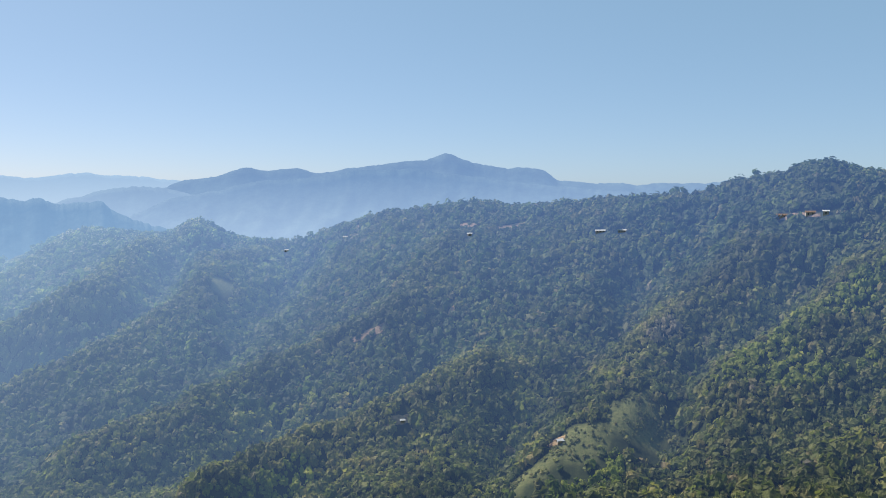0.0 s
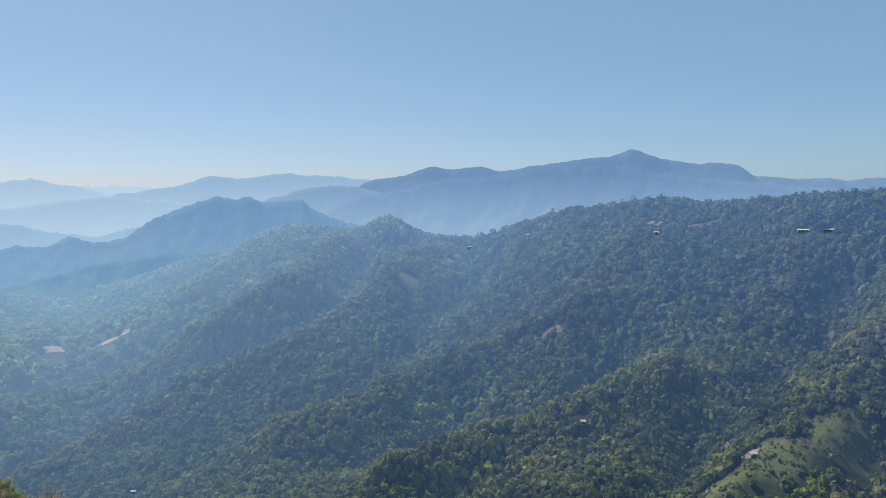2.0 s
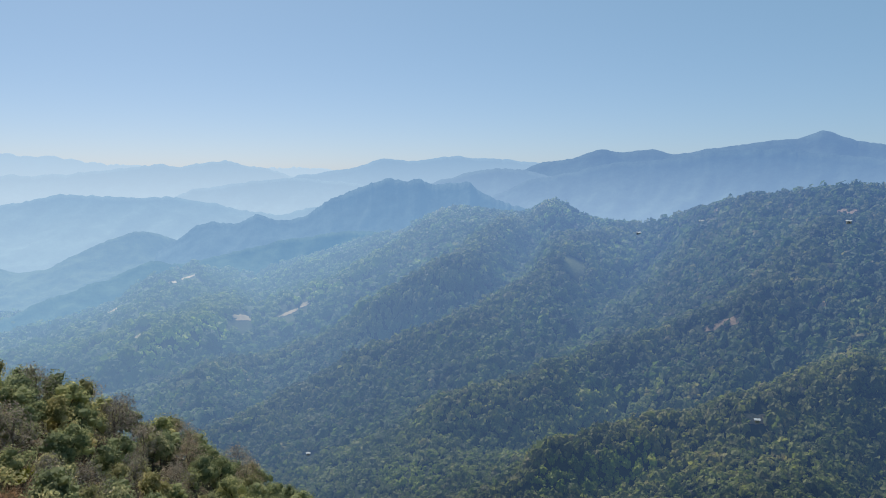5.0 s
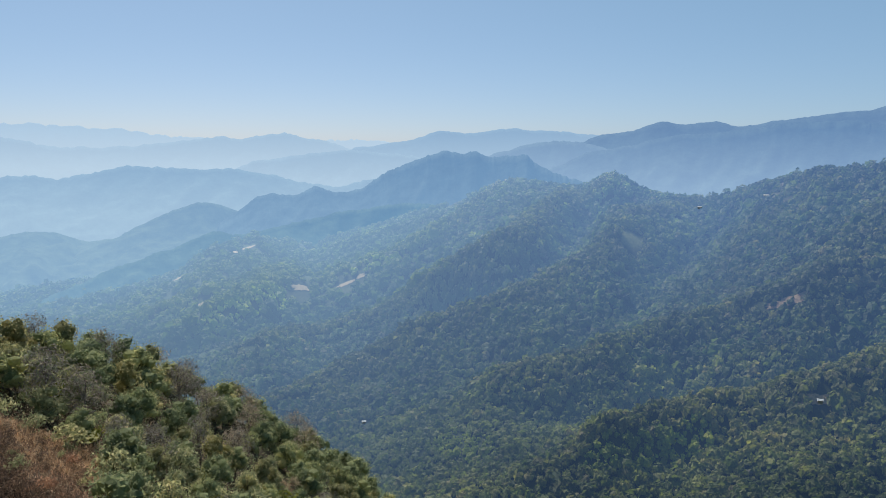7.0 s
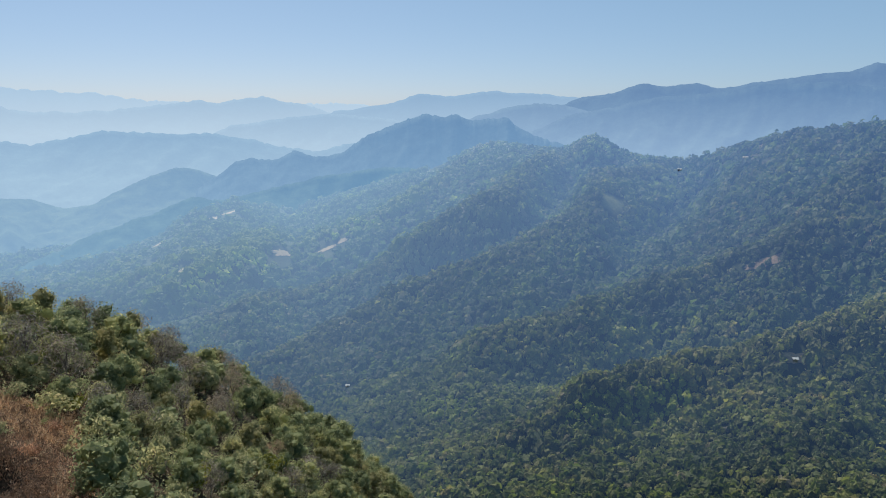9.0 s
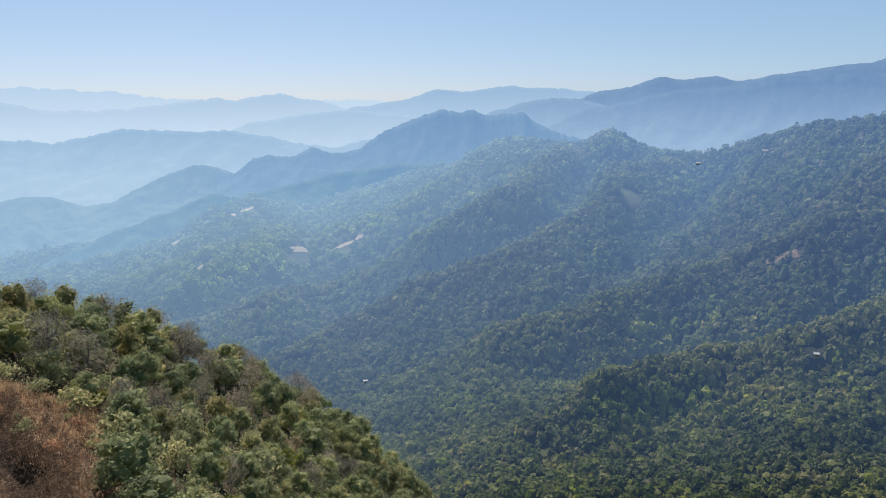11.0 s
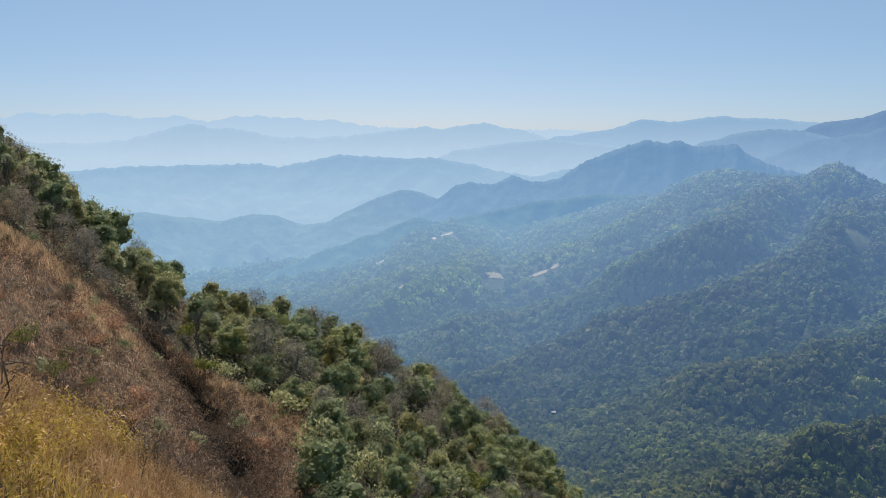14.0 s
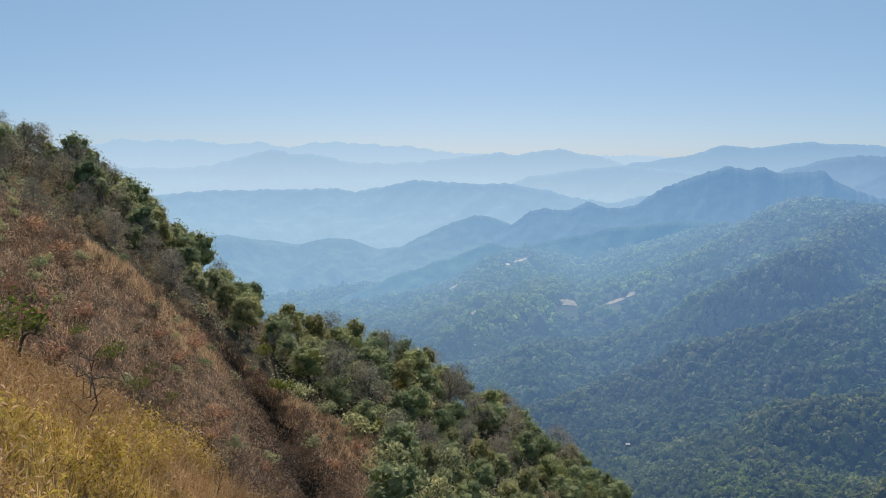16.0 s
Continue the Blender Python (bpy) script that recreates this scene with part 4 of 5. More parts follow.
# low bushes scattered over the clearing
a_, r_ = rng.uniform(-18, -4, 5200), rng.uniform(500, 620, 5200)
x_, y_ = -np.sin(np.radians(a_)) * r_, np.cos(np.radians(a_)) * r_
ok = (patch_mask(x_, y_, ("meadow",), 1.0) > 0.5) & (fbm(x_, y_, 14, 3, 161) + rng.normal(0, 0.25, len(x_)) > 0.0)
x_, y_ = x_[ok], y_[ok]
crowns("clearing_bushes", x_, y_, rng.uniform(0.4, 1.3, len(x_)), rng.uniform(0.5, 1.0, len(x_)), 6, 0.5, MAT_WOODS_DRY, "low olive bushes scattered over the clearing", 700)


# ---- trees and shrubs of the near slope ----
rng = np.random.default_rng(29)

def tube(path, radii, sides=6):
    """A tapered limb along a bent line: vertices and quads."""
    path = np.array(path, float)
    v, f = [], []
    for k, (c, rad) in enumerate(zip(path, radii)):
        d = path[min(k + 1, len(path) - 1)] - path[max(k - 1, 0)]
        d = d / (np.linalg.norm(d) + 1e-9)
        a = np.cross(d, (0.3, 1, 0.1))
        a /= np.linalg.norm(a) + 1e-9
        b = np.cross(d, a)
        for q in range(sides):
            w = 6.2832 * q / sides
            v.append(c + rad * (math.cos(w) * a + math.sin(w) * b))
    for k in range(len(path) - 1):
        for q in range(sides):
            i, j = k * sides + q, k * sides + (q + 1) % sides
            f.append((i, j, j + sides, i + sides))
    return np.array(v), np.array(f)


def joined(pieces):
    vs, fs, n = [], [], 0
    for v, f in pieces:
        vs.append(v), fs.append(f + n)
        n += len(v)
    return np.concatenate(vs), np.concatenate(fs)


def bent(g, start, end, wobble, n=5):
    t = np.linspace(0, 1, n)[:, None]
    p = np.array(start) * (1 - t) + np.array(end) * t
    p[1:-1] += g.normal(0, wobble, (n - 2, 3))
    return p


def leaf_sprays(g, centres, radii, count, size, flat=1.0, narrow=0.55, inner=0.55, tilt=0.55):
    """Small bent sprays of leaves about the clumps of a crown, two triangles each."""
    which = g.integers(0, len(centres), count)
    d = g.normal(size=(count, 3))
    d[:, 2] = np.abs(d[:, 2]) * 0.9 - 0.25
    d /= np.linalg.norm(d, axis=1)[:, None]
    c = centres[which] + d * (radii[which] * g.uniform(inner, 1.14, count))[:, None] * np.array([1, 1, flat])
    nrm = d + g.normal(0, tilt, (count, 3))
    nrm /= np.linalg.norm(nrm, axis=1)[:, None]
    a = np.cross(nrm, g.normal(size=(count, 3)))
    a /= np.linalg.norm(a, axis=1)[:, None]
    b = np.cross(nrm, a)
    s = size * g.uniform(0.6, 1.4, count)[:, None]
    droop = nrm * s * 0.3
    v = np.stack([c - a * s, c - b * s * narrow + droop, c + a * s, c + b * s * narrow + droop], 1).reshape(-1, 3)
    f = np.arange(count * 4).reshape(-1, 4)
    return v, f


def core_lumps(g, centres, radii):
    """Dense leafy hearts of the clumps."""
    out = []
    for c, rad in zip(centres, radii):
        v, f = ball(0)
        v = v * (rad * (0.55 + 0.08 * g.normal(size=len(v))))[:, None] + c
        out.append((v, np.stack([f[:, 0], f[:, 1], f[:, 2], f[:, 2]], 1)))
    return out


def tri_mesh(name, v, f, mat, smooth):
    """Quads and triangles (written with a doubled last corner) as one mesh."""
    a, b = f[f[:, 2] != f[:, 3]], f[f[:, 2] == f[:, 3]]
    tris = np.concatenate([a[:, [0, 1, 2]], a[:, [0, 2, 3]], b[:, :3]])
    return mesh_from(name, v, tris, mat, smooth)


def tree(seed, height, spread, clumps, leaves, leaf, mat, bark, label, core=True, lift=0.3, name="tree", category="tree", narrow=0.55):
    """A tree on its own Empty: bare lower trunk with limbs, and a billowing crown of leafy clumps, fuller towards its top."""
    g = np.random.default_rng(seed)
    root = tagged(new(name), label, category)
    top = np.array([g.normal(0, 0.3), g.normal(0, 0.3), height * 0.8])
    thick = height * 0.019
    wood = [tube(bent(g, (0, 0, -0.5), top, 0.14, 6), np.linspace(thick, thick * 0.35, 6), 6)]
    w, up = g.uniform(0, 6.28, clumps), (np.arange(clumps) + g.uniform(0, 1, clumps)) / clumps
    girth = spread * np.sqrt(1 - (1.22 * up - 0.32) ** 2) * g.uniform(0.3, 0.8, clumps)
    centres = np.stack([np.cos(w) * girth + top[0], np.sin(w) * girth + top[1], height * (lift + 0.06 + (0.82 - lift) * up)], 1)
    radii = spread * g.uniform(0.34, 0.54, clumps)
    for c in centres[::3]:
        s = np.array([*(top[:2] * 0.6), max(height * 0.22, c[2] * 0.62)])
        wood.append(tube(bent(g, s, c, 0.12, 4), np.linspace(thick * 0.5, thick * 0.12, 4), 4))
    v, f = joined(wood)
    put("trunk", mesh_from("trunk", v, f, bark), root)
    pieces = [leaf_sprays(g, centres, radii, leaves, leaf, 1.0, narrow, 0.6 if core else 0.35, 0.6)]
    if core:
        pieces += core_lumps(g, centres, radii)
    v, f = joined(pieces)
    put("crown", tri_mesh("crown", v, f, mat, False), root)
    return root


def bare_tree(seed, height, spread, label, mat=None, name="bare_tree", category="tree", thick=0.02):
    """A leafless tree: trunk, limbs and a haze of twigs."""
    g = np.random.default_rng(seed)
    root = tagged(new(name), label, category)
    top = np.array([g.normal(0, 0.3), g.normal(0, 0.3), height * 0.8])
    rad = height * thick
    limbs, twigs = [], []
    stem = tube(bent(g, (0, 0, -0.4), top, 0.15, 6), np.linspace(rad, rad * 0.25, 6), 6)
    for k in range(11):
        w, lv = k * 2.4 + g.uniform(0, 1), g.uniform(0.28, 0.8)
        s = np.array([top[0] * lv, top[1] * lv, height * lv])
        e = s + np.array([math.cos(w), math.sin(w), 0.0]) * spread * g.uniform(0.5, 1.0) + np.array([0, 0, height * g.uniform(0.12, 0.3)])
        line = bent(g, s, e, 0.14, 4)
        limbs.append(tube(line, np.linspace(rad * 0.45, rad * 0.1, 4), 4))
        for q in range(9):
            a = line[1] + (line[3] - line[1]) * g.uniform(0, 1)
            b = a + g.normal(0, 0.28, 3) * spread * 0.6 + np.array([0, 0, 0.09 * height])
            twigs.append(tube(bent(g, a, b, 0.06, 3), [rad * 0.13, rad * 0.09, rad * 0.04], 3))
    put("trunk", mesh_from("trunk", *stem, mat or MAT_PALE_BARK), root)
    for v, f in limbs:
        put("limb", mesh_from("limb", v, f, mat or MAT_PALE_BARK), root)
    v, f = joined(twigs)
    put("twig_haze", mesh_from("twig_haze", v, f, MAT_TWIG), root)
    return root


def shrub(seed, size, leaves, leaf, mat, label, twiggy=False):
    """A low bush: stems from one foot and leaf sprays about them."""
    g = np.random.default_rng(seed)
    root = tagged(new("shrub"), label, "shrub")
    n = 6
    ang = g.uniform(0, 6.28, n)
    centres = np.stack([np.cos(ang) * size * 0.45 * g.uniform(0.2, 1, n), np.sin(ang) * size * 0.45 * g.uniform(0.2, 1, n), size * g.uniform(0.35, 0.8, n)], 1)
    radii = size * g.uniform(0.28, 0.45, n)
    stems = [tube(bent(g, (0, 0, -0.15), c, 0.05 * size, 4), np.linspace(0.02 * size, 0.006 * size, 4), 3) for c in centres]
    if twiggy:
        for c in centres:
            for q in range(7):
                e = c + g.normal(0, 0.35 * size, 3) + np.array([0, 0, 0.3 * size])
                stems.append(tube(bent(g, c * g.uniform(0.3, 1), e, 0.04 * size, 3), [0.008 * size, 0.006 * size, 0.003 * size], 3))
    v, f = joined(stems)
    put("wood", mesh_from("wood", v, f, MAT_TWIG if twiggy else MAT_BARK), root)
    v, f = leaf_sprays(g, centres, radii, leaves, leaf)
    put("foliage", tri_mesh("foliage", v, f, mat, False), root)
    return root


def spots(n_try, a0, a1, r0, r1, gap, keep):
    """Places on the near slope, no two closer than gap, where keep(az, el, x, y) holds."""
    a, rr = rng.uniform(a0, a1, n_try), np.sqrt(rng.uniform(r0 * r0, r1 * r1, n_try))
    px, py = -np.sin(np.radians(a)) * rr, np.cos(np.radians(a)) * rr
    pz = ground_at(px, py)
    e = np.degrees(np.arctan2(pz - EYE, rr))
    ok = keep(a, e, px, py, rr)
    chosen = []
    for k in np.where(ok)[0]:
        if all((px[k] - q[0]) ** 2 + (py[k] - q[1]) ** 2 > gap * gap for q in chosen):
            chosen.append((px[k], py[k], pz[k], a[k], e[k], rr[k]))
    return chosen


def planted(kinds, places, chooser, sink=0.1):
    """Sets copies of the kinds at the places; each kind's first stands among them."""
    seen = set()
    for q in places:
        k, scale = chooser(q)
        m = pose(q[0], q[1], q[2] - sink, rng.uniform(-4, 4), rng.uniform(-4, 4), rng.uniform(0, 360)) @ Matrix.Diagonal((scale * rng.uniform(0.85, 1.15), scale * rng.uniform(0.85, 1.15), scale, 1))
        if k in seen:
            copy_thing(kinds[k], m)
        else:
            kinds[k].matrix_basis = m
            seen.add(k)
    for k, ob in enumerate(kinds):
        if k not in seen:
            for o in (*ob.children_recursive, ob):
                bpy.data.objects.remove(o)


EVERGREEN = "dark evergreen broadleaf tree on the steep slope"
OLIVE = "olive-green broadleaf tree with a loose crown"
SERE = "tree with withered brown leaves on the slope"
BARE = "leafless grey tree with fine twigs"
PALE = "pale olive tree with an upright crown"
GREY = "grey leafless tree with a dense haze of twigs"
kinds = [
    tree(11, 8.6, 3.4, 24, 1000, 0.2, MAT_OAK, MAT_BARK, EVERGREEN, True, 0.24), tree(12, 7.6, 3.6, 24, 1000, 0.2, MAT_OAK, MAT_BARK, EVERGREEN, True, 0.18),
    tree(13, 8.8, 3.5, 26, 1000, 0.195, MAT_OAK, MAT_BARK, EVERGREEN, True, 0.3), tree(14, 7.8, 3.4, 24, 1000, 0.2, MAT_OLIVE, MAT_BARK, OLIVE, True, 0.2),
    tree(15, 8.6, 3.2, 24, 1000, 0.185, MAT_PALE, MAT_PALE_BARK, PALE, True, 0.22), tree(16, 7.0, 2.9, 22, 1100, 0.145, MAT_SERE, MAT_PALE_BARK, SERE, False, 0.2),
    tree(17, 8.0, 3.2, 24, 1100, 0.27, MAT_GREY_TWIG, MAT_PALE_BARK, GREY, False, 0.2, narrow=0.08), tree(18, 7.0, 3.4, 24, 1100, 0.27, MAT_GREY_TWIG, MAT_PALE_BARK, GREY, False, 0.16, narrow=0.08),
    tree(19, 8.2, 3.2, 24, 1000, 0.195, MAT_OLIVE, MAT_BARK, OLIVE, True, 0.22), bare_tree(20, 7.4, 2.4, BARE),
]


def kind_of_tree(q):
    x_, y_, z_, a, e, rr = q
    dry = value_noise(np.array(x_ / 16), np.array(y_ / 16), 3) * 0.5 + rng.uniform(-0.5, 0.5)
    scale_out = 1 - 0.08 * np.clip((a - 70) / 7, 0, 1)
    crest = rr / np.interp(a, azs[:440], near_r[:440])
    dry += 0.1 - 0.25 * np.clip((62 - a) / 8, 0, 1)
    scale = (0.56 + 0.08 * np.exp(-(((a - 55) / 9) ** 2)) + 0.36 * np.clip((crest - 0.55) / 0.4, 0, 1)) * rng.uniform(0.78, 1.14) * scale_out
    if a > 67 and crest < 0.84:
        return int(rng.choice([6, 7, 5, 9, 6, 5, 3])), scale * 0.8
    if a > 76.5:
        return int(rng.choice([6, 9, 5, 0, 8, 3, 0, 6])), scale * 0.85
    if dry > 0.42:
        return int(rng.choice([8, 6, 7, 6, 7, 5, 9])), scale
    if dry > -0.08:
        return int(rng.choice([3, 4, 8, 3, 6, 1, 4, 0])), scale
    return int(rng.choice([0, 1, 2, 0, 1, 3])), scale


places = spots(24000, 29, 88, 50, 176, 3.5, lambda a, e, x_, y_, rr: ((e - along(a, GRASS_EDGE) > 0.5 + 1.4 * np.exp(-(((a - 64) / 5) ** 2))) | (a < 54.5)) & (rr < np.interp(a, azs[:440], near_r[:440]) + 6) & (e > -33))
places += spots(3000, 69, 86, 60, 140, 5.0, lambda a, e, x_, y_, rr: (e > along(a, GRASS_EDGE) + 0.2) & (rr < np.interp(a, azs[:440], near_r[:440]) + 4))
planted(kinds, places, kind_of_tree)

kinds = [
    shrub(31, 1.5, 260, 0.11, MAT_SHRUB, "yellow-green leafy shrub in dry grass"), shrub(32, 1.3, 260, 0.10, MAT_OLIVE, "olive-green shrub on the dry slope"),
    shrub(33, 1.2, 70, 0.09, MAT_SERE, "twiggy brown shrub on the dry slope", True), shrub(34, 1.6, 40, 0.08, MAT_SERE, "nearly leafless grey shrub", True),
    shrub(35, 1.4, 300, 0.11, MAT_OAK, "dark green bush on the dry slope"),
    shrub(38, 1.5, 320, 0.10, MAT_SERE, "dense withered brown bush on the dry slope"), shrub(39, 1.4, 280, 0.11, MAT_RUSSET, "mound of russet dry growth on the slope"),
    shrub(36, 1.7, 90, 0.10, MAT_DEAD_BRUSH, "dark leafless shrub on the dry slope", True), shrub(37, 1.3, 120, 0.09, MAT_DEAD_BRUSH, "low dark dead shrub on the dry slope", True),
]
places = spots(12000, 50, 92, 28, 128, 2.3, lambda a, e, x_, y_, rr: (wooded_near(a, e) < 0.7) & (sum(ridge_line(x_, y_, p_, q_, 2.4) for p_, q_ in WASH) < 0.4))
planted(kinds, places, lambda q: (int(rng.choice([2, 3, 5, 6, 2, 5, 6, 3, 2, 1, 1, 4, 0, 7, 7, 8, 7, 6, 5])), rng.uniform(0.5, 1.2)), 0.05)
places = spots(5000, 36, 66, 34, 100, 3.6, lambda a, e, x_, y_, rr: (wooded_near(a, e) > 0.3) & (e > -34))
planted([shrub(41, 1.9, 300, 0.13, MAT_OLIVE, "olive-green bush below the trees"), shrub(42, 1.8, 300, 0.13, MAT_SHRUB, "yellow-green bush below the trees"),
         shrub(43, 2.0, 90, 0.11, MAT_SERE, "withered bush below the trees", True), shrub(44, 1.9, 320, 0.13, MAT_OAK, "dark green bush below the trees")], places,
        lambda q: (int(rng.choice([0, 0, 1, 2, 3])), rng.uniform(0.7, 1.5)), 0.05)


# ---- grass ----
def grass(name, px, py, tall, wide, mat, label, segments):
    """Blades as bent, tapered strips, each one leaning its own way."""
    n = len(px)
    pz = ground_at(px, py)
    w = rng.uniform(0, 6.28, n)
    lean = rng.uniform(0.1, 0.6, n)
    dx, dy = np.cos(w) * lean * tall, np.sin(w) * lean * tall
    side = w + 1.57 + rng.normal(0, 0.6, n)
    sx, sy = np.cos(side) * wide, np.sin(side) * wide
    base = np.stack([px, py, pz - 0.05], 1)
    rows = []
    for k in range(segments):
        t = k / segments
        mid = base + np.stack([dx * t * t, dy * t * t, tall * t * (1 - 0.15 * t)], 1)
        s = np.stack([sx, sy, 0 * sx], 1) * (1 - 0.55 * t)
        rows += [mid - s, mid + s]
    rows.append(base + np.stack([dx, dy, tall * (0.86 - 0.3 * lean)], 1))
    m = len(rows)
    v = np.stack(rows, 1).reshape(-1, 3)
    f = []
    for k in range(segments - 1):
        f += [[2 * k, 2 * k + 1, 2 * k + 3], [2 * k, 2 * k + 3, 2 * k + 2]]
    f.append([m - 3, m - 2, m - 1])
    f = (np.array(f)[None] + (np.arange(n) * m)[:, None, None]).reshape(-1, 3)
    return tagged(put(name, mesh_from(name, v, f, mat, False)), label, "grass", kind="stuff")


def blades(n, a0, a1, r0, r1, clump, spread):
    """Places of blades, gathered in tussocks."""
    k = max(1, n // clump)
    a, rr = rng.uniform(a0, a1, k), np.sqrt(rng.uniform(r0 * r0, r1 * r1, k))
    x_ = np.repeat(-np.sin(np.radians(a)) * rr, clump) + rng.normal(0, spread, k * clump)
    y_ = np.repeat(np.cos(np.radians(a)) * rr, clump) + rng.normal(0, spread, k * clump)
    return x_, y_


def leafy_reeds(name, px, py, tall, mat, label, leaves=7):
    """Tall grass with a stem and short broad leaves all the way up."""
    n = len(px)
    pz = ground_at(px, py)
    w, lean = rng.uniform(0, 6.28, n), rng.uniform(0.05, 0.4, n)
    stem = np.stack([np.cos(w) * lean, np.sin(w) * lean, 1 + 0 * w], 1) * tall[:, None]
    base = np.stack([px, py, pz - 0.05], 1)
    side = np.stack([-np.sin(w), np.cos(w), 0 * w], 1) * 0.005
    vs, fs = [np.stack([base - side, base + side, base + stem], 1).reshape(-1, 3)], [np.arange(n * 3).reshape(-1, 3)]
    for k in range(leaves):
        t = (k + rng.uniform(0.2, 1.0, n)[:, None]) / leaves * 0.85 + 0.15
        foot = base + stem * t
        q = rng.uniform(0, 6.28, n)
        out = np.stack([np.cos(q), np.sin(q), rng.uniform(-0.9, 1.2, n)], 1) * rng.uniform(0.06, 0.17, n)[:, None]
        wide = np.stack([-np.sin(q), np.cos(q), 0.4 * rng.normal(size=n)], 1) * rng.uniform(0.006, 0.013, n)[:, None]
        tip = foot + out
        tip[:, 2] -= rng.uniform(-0.02, 0.07, n)
        mid = foot + out * 0.45 + np.array([0, 0, 0.015])
        m = sum(len(v) for v in vs)
        vs.append(np.stack([foot, mid - wide, tip, mid + wide], 1).reshape(-1, 3))
        i = np.arange(n)[:, None] * 4 + m
        fs.append(np.concatenate([i + np.array([[0, 1, 2]]), i + np.array([[0, 2, 3]])]))
    return tagged(put(name, mesh_from(name, np.concatenate(vs), np.concatenate(fs), mat, False)), label, "grass", kind="stuff")


x_, y_ = blades(58000, 52, 100, 9, 27, 16, 0.17)
a_, r_ = bearing(x_, y_)
gold = fbm(x_, y_, 4, 3, 61) + rng.normal(0, 0.2, len(x_)) > 0.06 + 0.08 * np.clip(r_ - 18, 0, 9) + 0.1 * np.clip(64 - a_, 0, 6)
tall = np.clip(0.72 + 0.9 * fbm(x_, y_, 2.2, 3, 62), 0.25, 1.5) * rng.uniform(0.5, 1.5, len(x_))
thin_out = rng.uniform(0, 1, len(x_)) < 0.75
grass("golden_grass", x_[gold & thin_out], y_[gold & thin_out], tall[gold & thin_out], rng.uniform(0.006, 0.013, (gold & thin_out).sum()), MAT_GOLD, "tall golden-yellow grass on the near shelf", 2)
grass("reed_grass", x_[~gold], y_[~gold], tall[~gold] * 1.1, rng.uniform(0.005, 0.010, (~gold).sum()), MAT_STRAW, "tall orange straw grass among the golden", 2)
x_, y_ = blades(10500, 52, 100, 9, 27, 9, 0.16)
a_, r_ = bearing(x_, y_)
gold = fbm(x_, y_, 4, 3, 61) + rng.normal(0, 0.15, len(x_)) > 0.06 + 0.08 * np.clip(r_ - 19, 0, 9) + 0.1 * np.clip(63 - a_, 0, 6)
leafy_reeds("straw_reeds", x_[~gold], y_[~gold], rng.uniform(0.5, 1.3, (~gold).sum()), MAT_STRAW, "dry orange reeds on the near shelf", 5)
leafy_reeds("leafy_reeds", x_[gold], y_[gold], np.clip(0.85 + 0.9 * fbm(x_[gold], y_[gold], 2.2, 3, 62), 0.35, 1.6) * rng.uniform(0.6, 1.25, gold.sum()), MAT_REED_LEAF, "leafy yellow-green reeds on the near shelf")
x_, y_ = blades(190000, 50, 95, 27, 130, 10, 0.28)
a_, r_ = bearing(x_, y_)
e_ = np.degrees(np.arctan2(ground_at(x_, y_) - EYE, r_))
ok = (wooded_near(a_, e_) < 0.6) & (sum(ridge_line(x_, y_, p_, q_, 2.0) for p_, q_ in WASH) < 0.5) & (fbm(x_, y_, 9, 3, 66) + rng.normal(0, 0.2, len(x_)) > -0.25 + 0.2 * np.clip((a_ - 63) / 8, 0, 1))
x_, y_ = x_[ok], y_[ok]
grass("slope_grass", x_, y_, rng.uniform(0.25, 0.75, len(x_)) * np.clip(0.8 + 0.9 * fbm(x_, y_, 3.5, 3, 68), 0.35, 1.6), rng.uniform(0.014, 0.032, len(x_)), MAT_RUSSET, "russet dry grass on the steep slope", 1)
REED_CLUMPS = [(-21.9, 8.1, 0.6, 1.7), (-21.2, 7.0, 0.6, 1.4), (-19.5, 6.2, 0.5, 1.2), (-23.0, 9.3, 0.5, 1.3), (-17.4, 4.8, 0.5, 1.2), (-16.0, 6.4, 0.5, 1.0)]
for cx, cy, wide, tall_ in REED_CLUMPS:
    w, d = rng.uniform(0, 6.28, 150), wide * np.sqrt(rng.uniform(0, 1, 150))
    leafy_reeds("reed_clump", cx + np.cos(w) * d, cy + np.sin(w) * d, tall_ * rng.uniform(0.6, 1.15, 150), MAT_REED_LEAF, "tall clump of leafy yellow-green reeds", 9)
# a fringe of taller straw where the shelf breaks off
x_, y_ = blades(56000, 54, 92, 20, 40, 14, 0.22)
tall = np.clip(0.9 + 0.9 * fbm(x_, y_, 2.6, 3, 64), 0.35, 1.6) * rng.uniform(0.5, 1.3, len(x_))
a_, r_ = bearing(x_, y_)
ok = fbm(x_, y_, 3.2, 3, 65) + rng.normal(0, 0.25, len(x_)) > -0.35 + 0.03 * np.clip(r_ - 30, 0, 12)
grass("fringe_straw", x_[ok], y_[ok], tall[ok], rng.uniform(0.008, 0.018, ok.sum()), MAT_STRAW, "tall orange straw along the broken edge of the shelf", 2)
# a paler strip of grass along the foot of the wood
x_, y_ = blades(150000, 55, 77, 40, 125, 12, 0.25)
a_, r_ = bearing(x_, y_)
e_ = np.degrees(np.arctan2(ground_at(x_, y_) - EYE, r_)) - along(a_, GRASS_EDGE)
ok = (e_ < 0.3) & (e_ > -1.7 - 1.3 * fbm(x_, y_, 9, 3, 141)) & (a_ < 76) & (sum(ridge_line(x_, y_, p_, q_, 1.8) for p_, q_ in WASH) < 0.5) & (r_ < np.interp(a_, azs[:440], near_r[:440]))
x_, y_ = x_[ok], y_[ok]
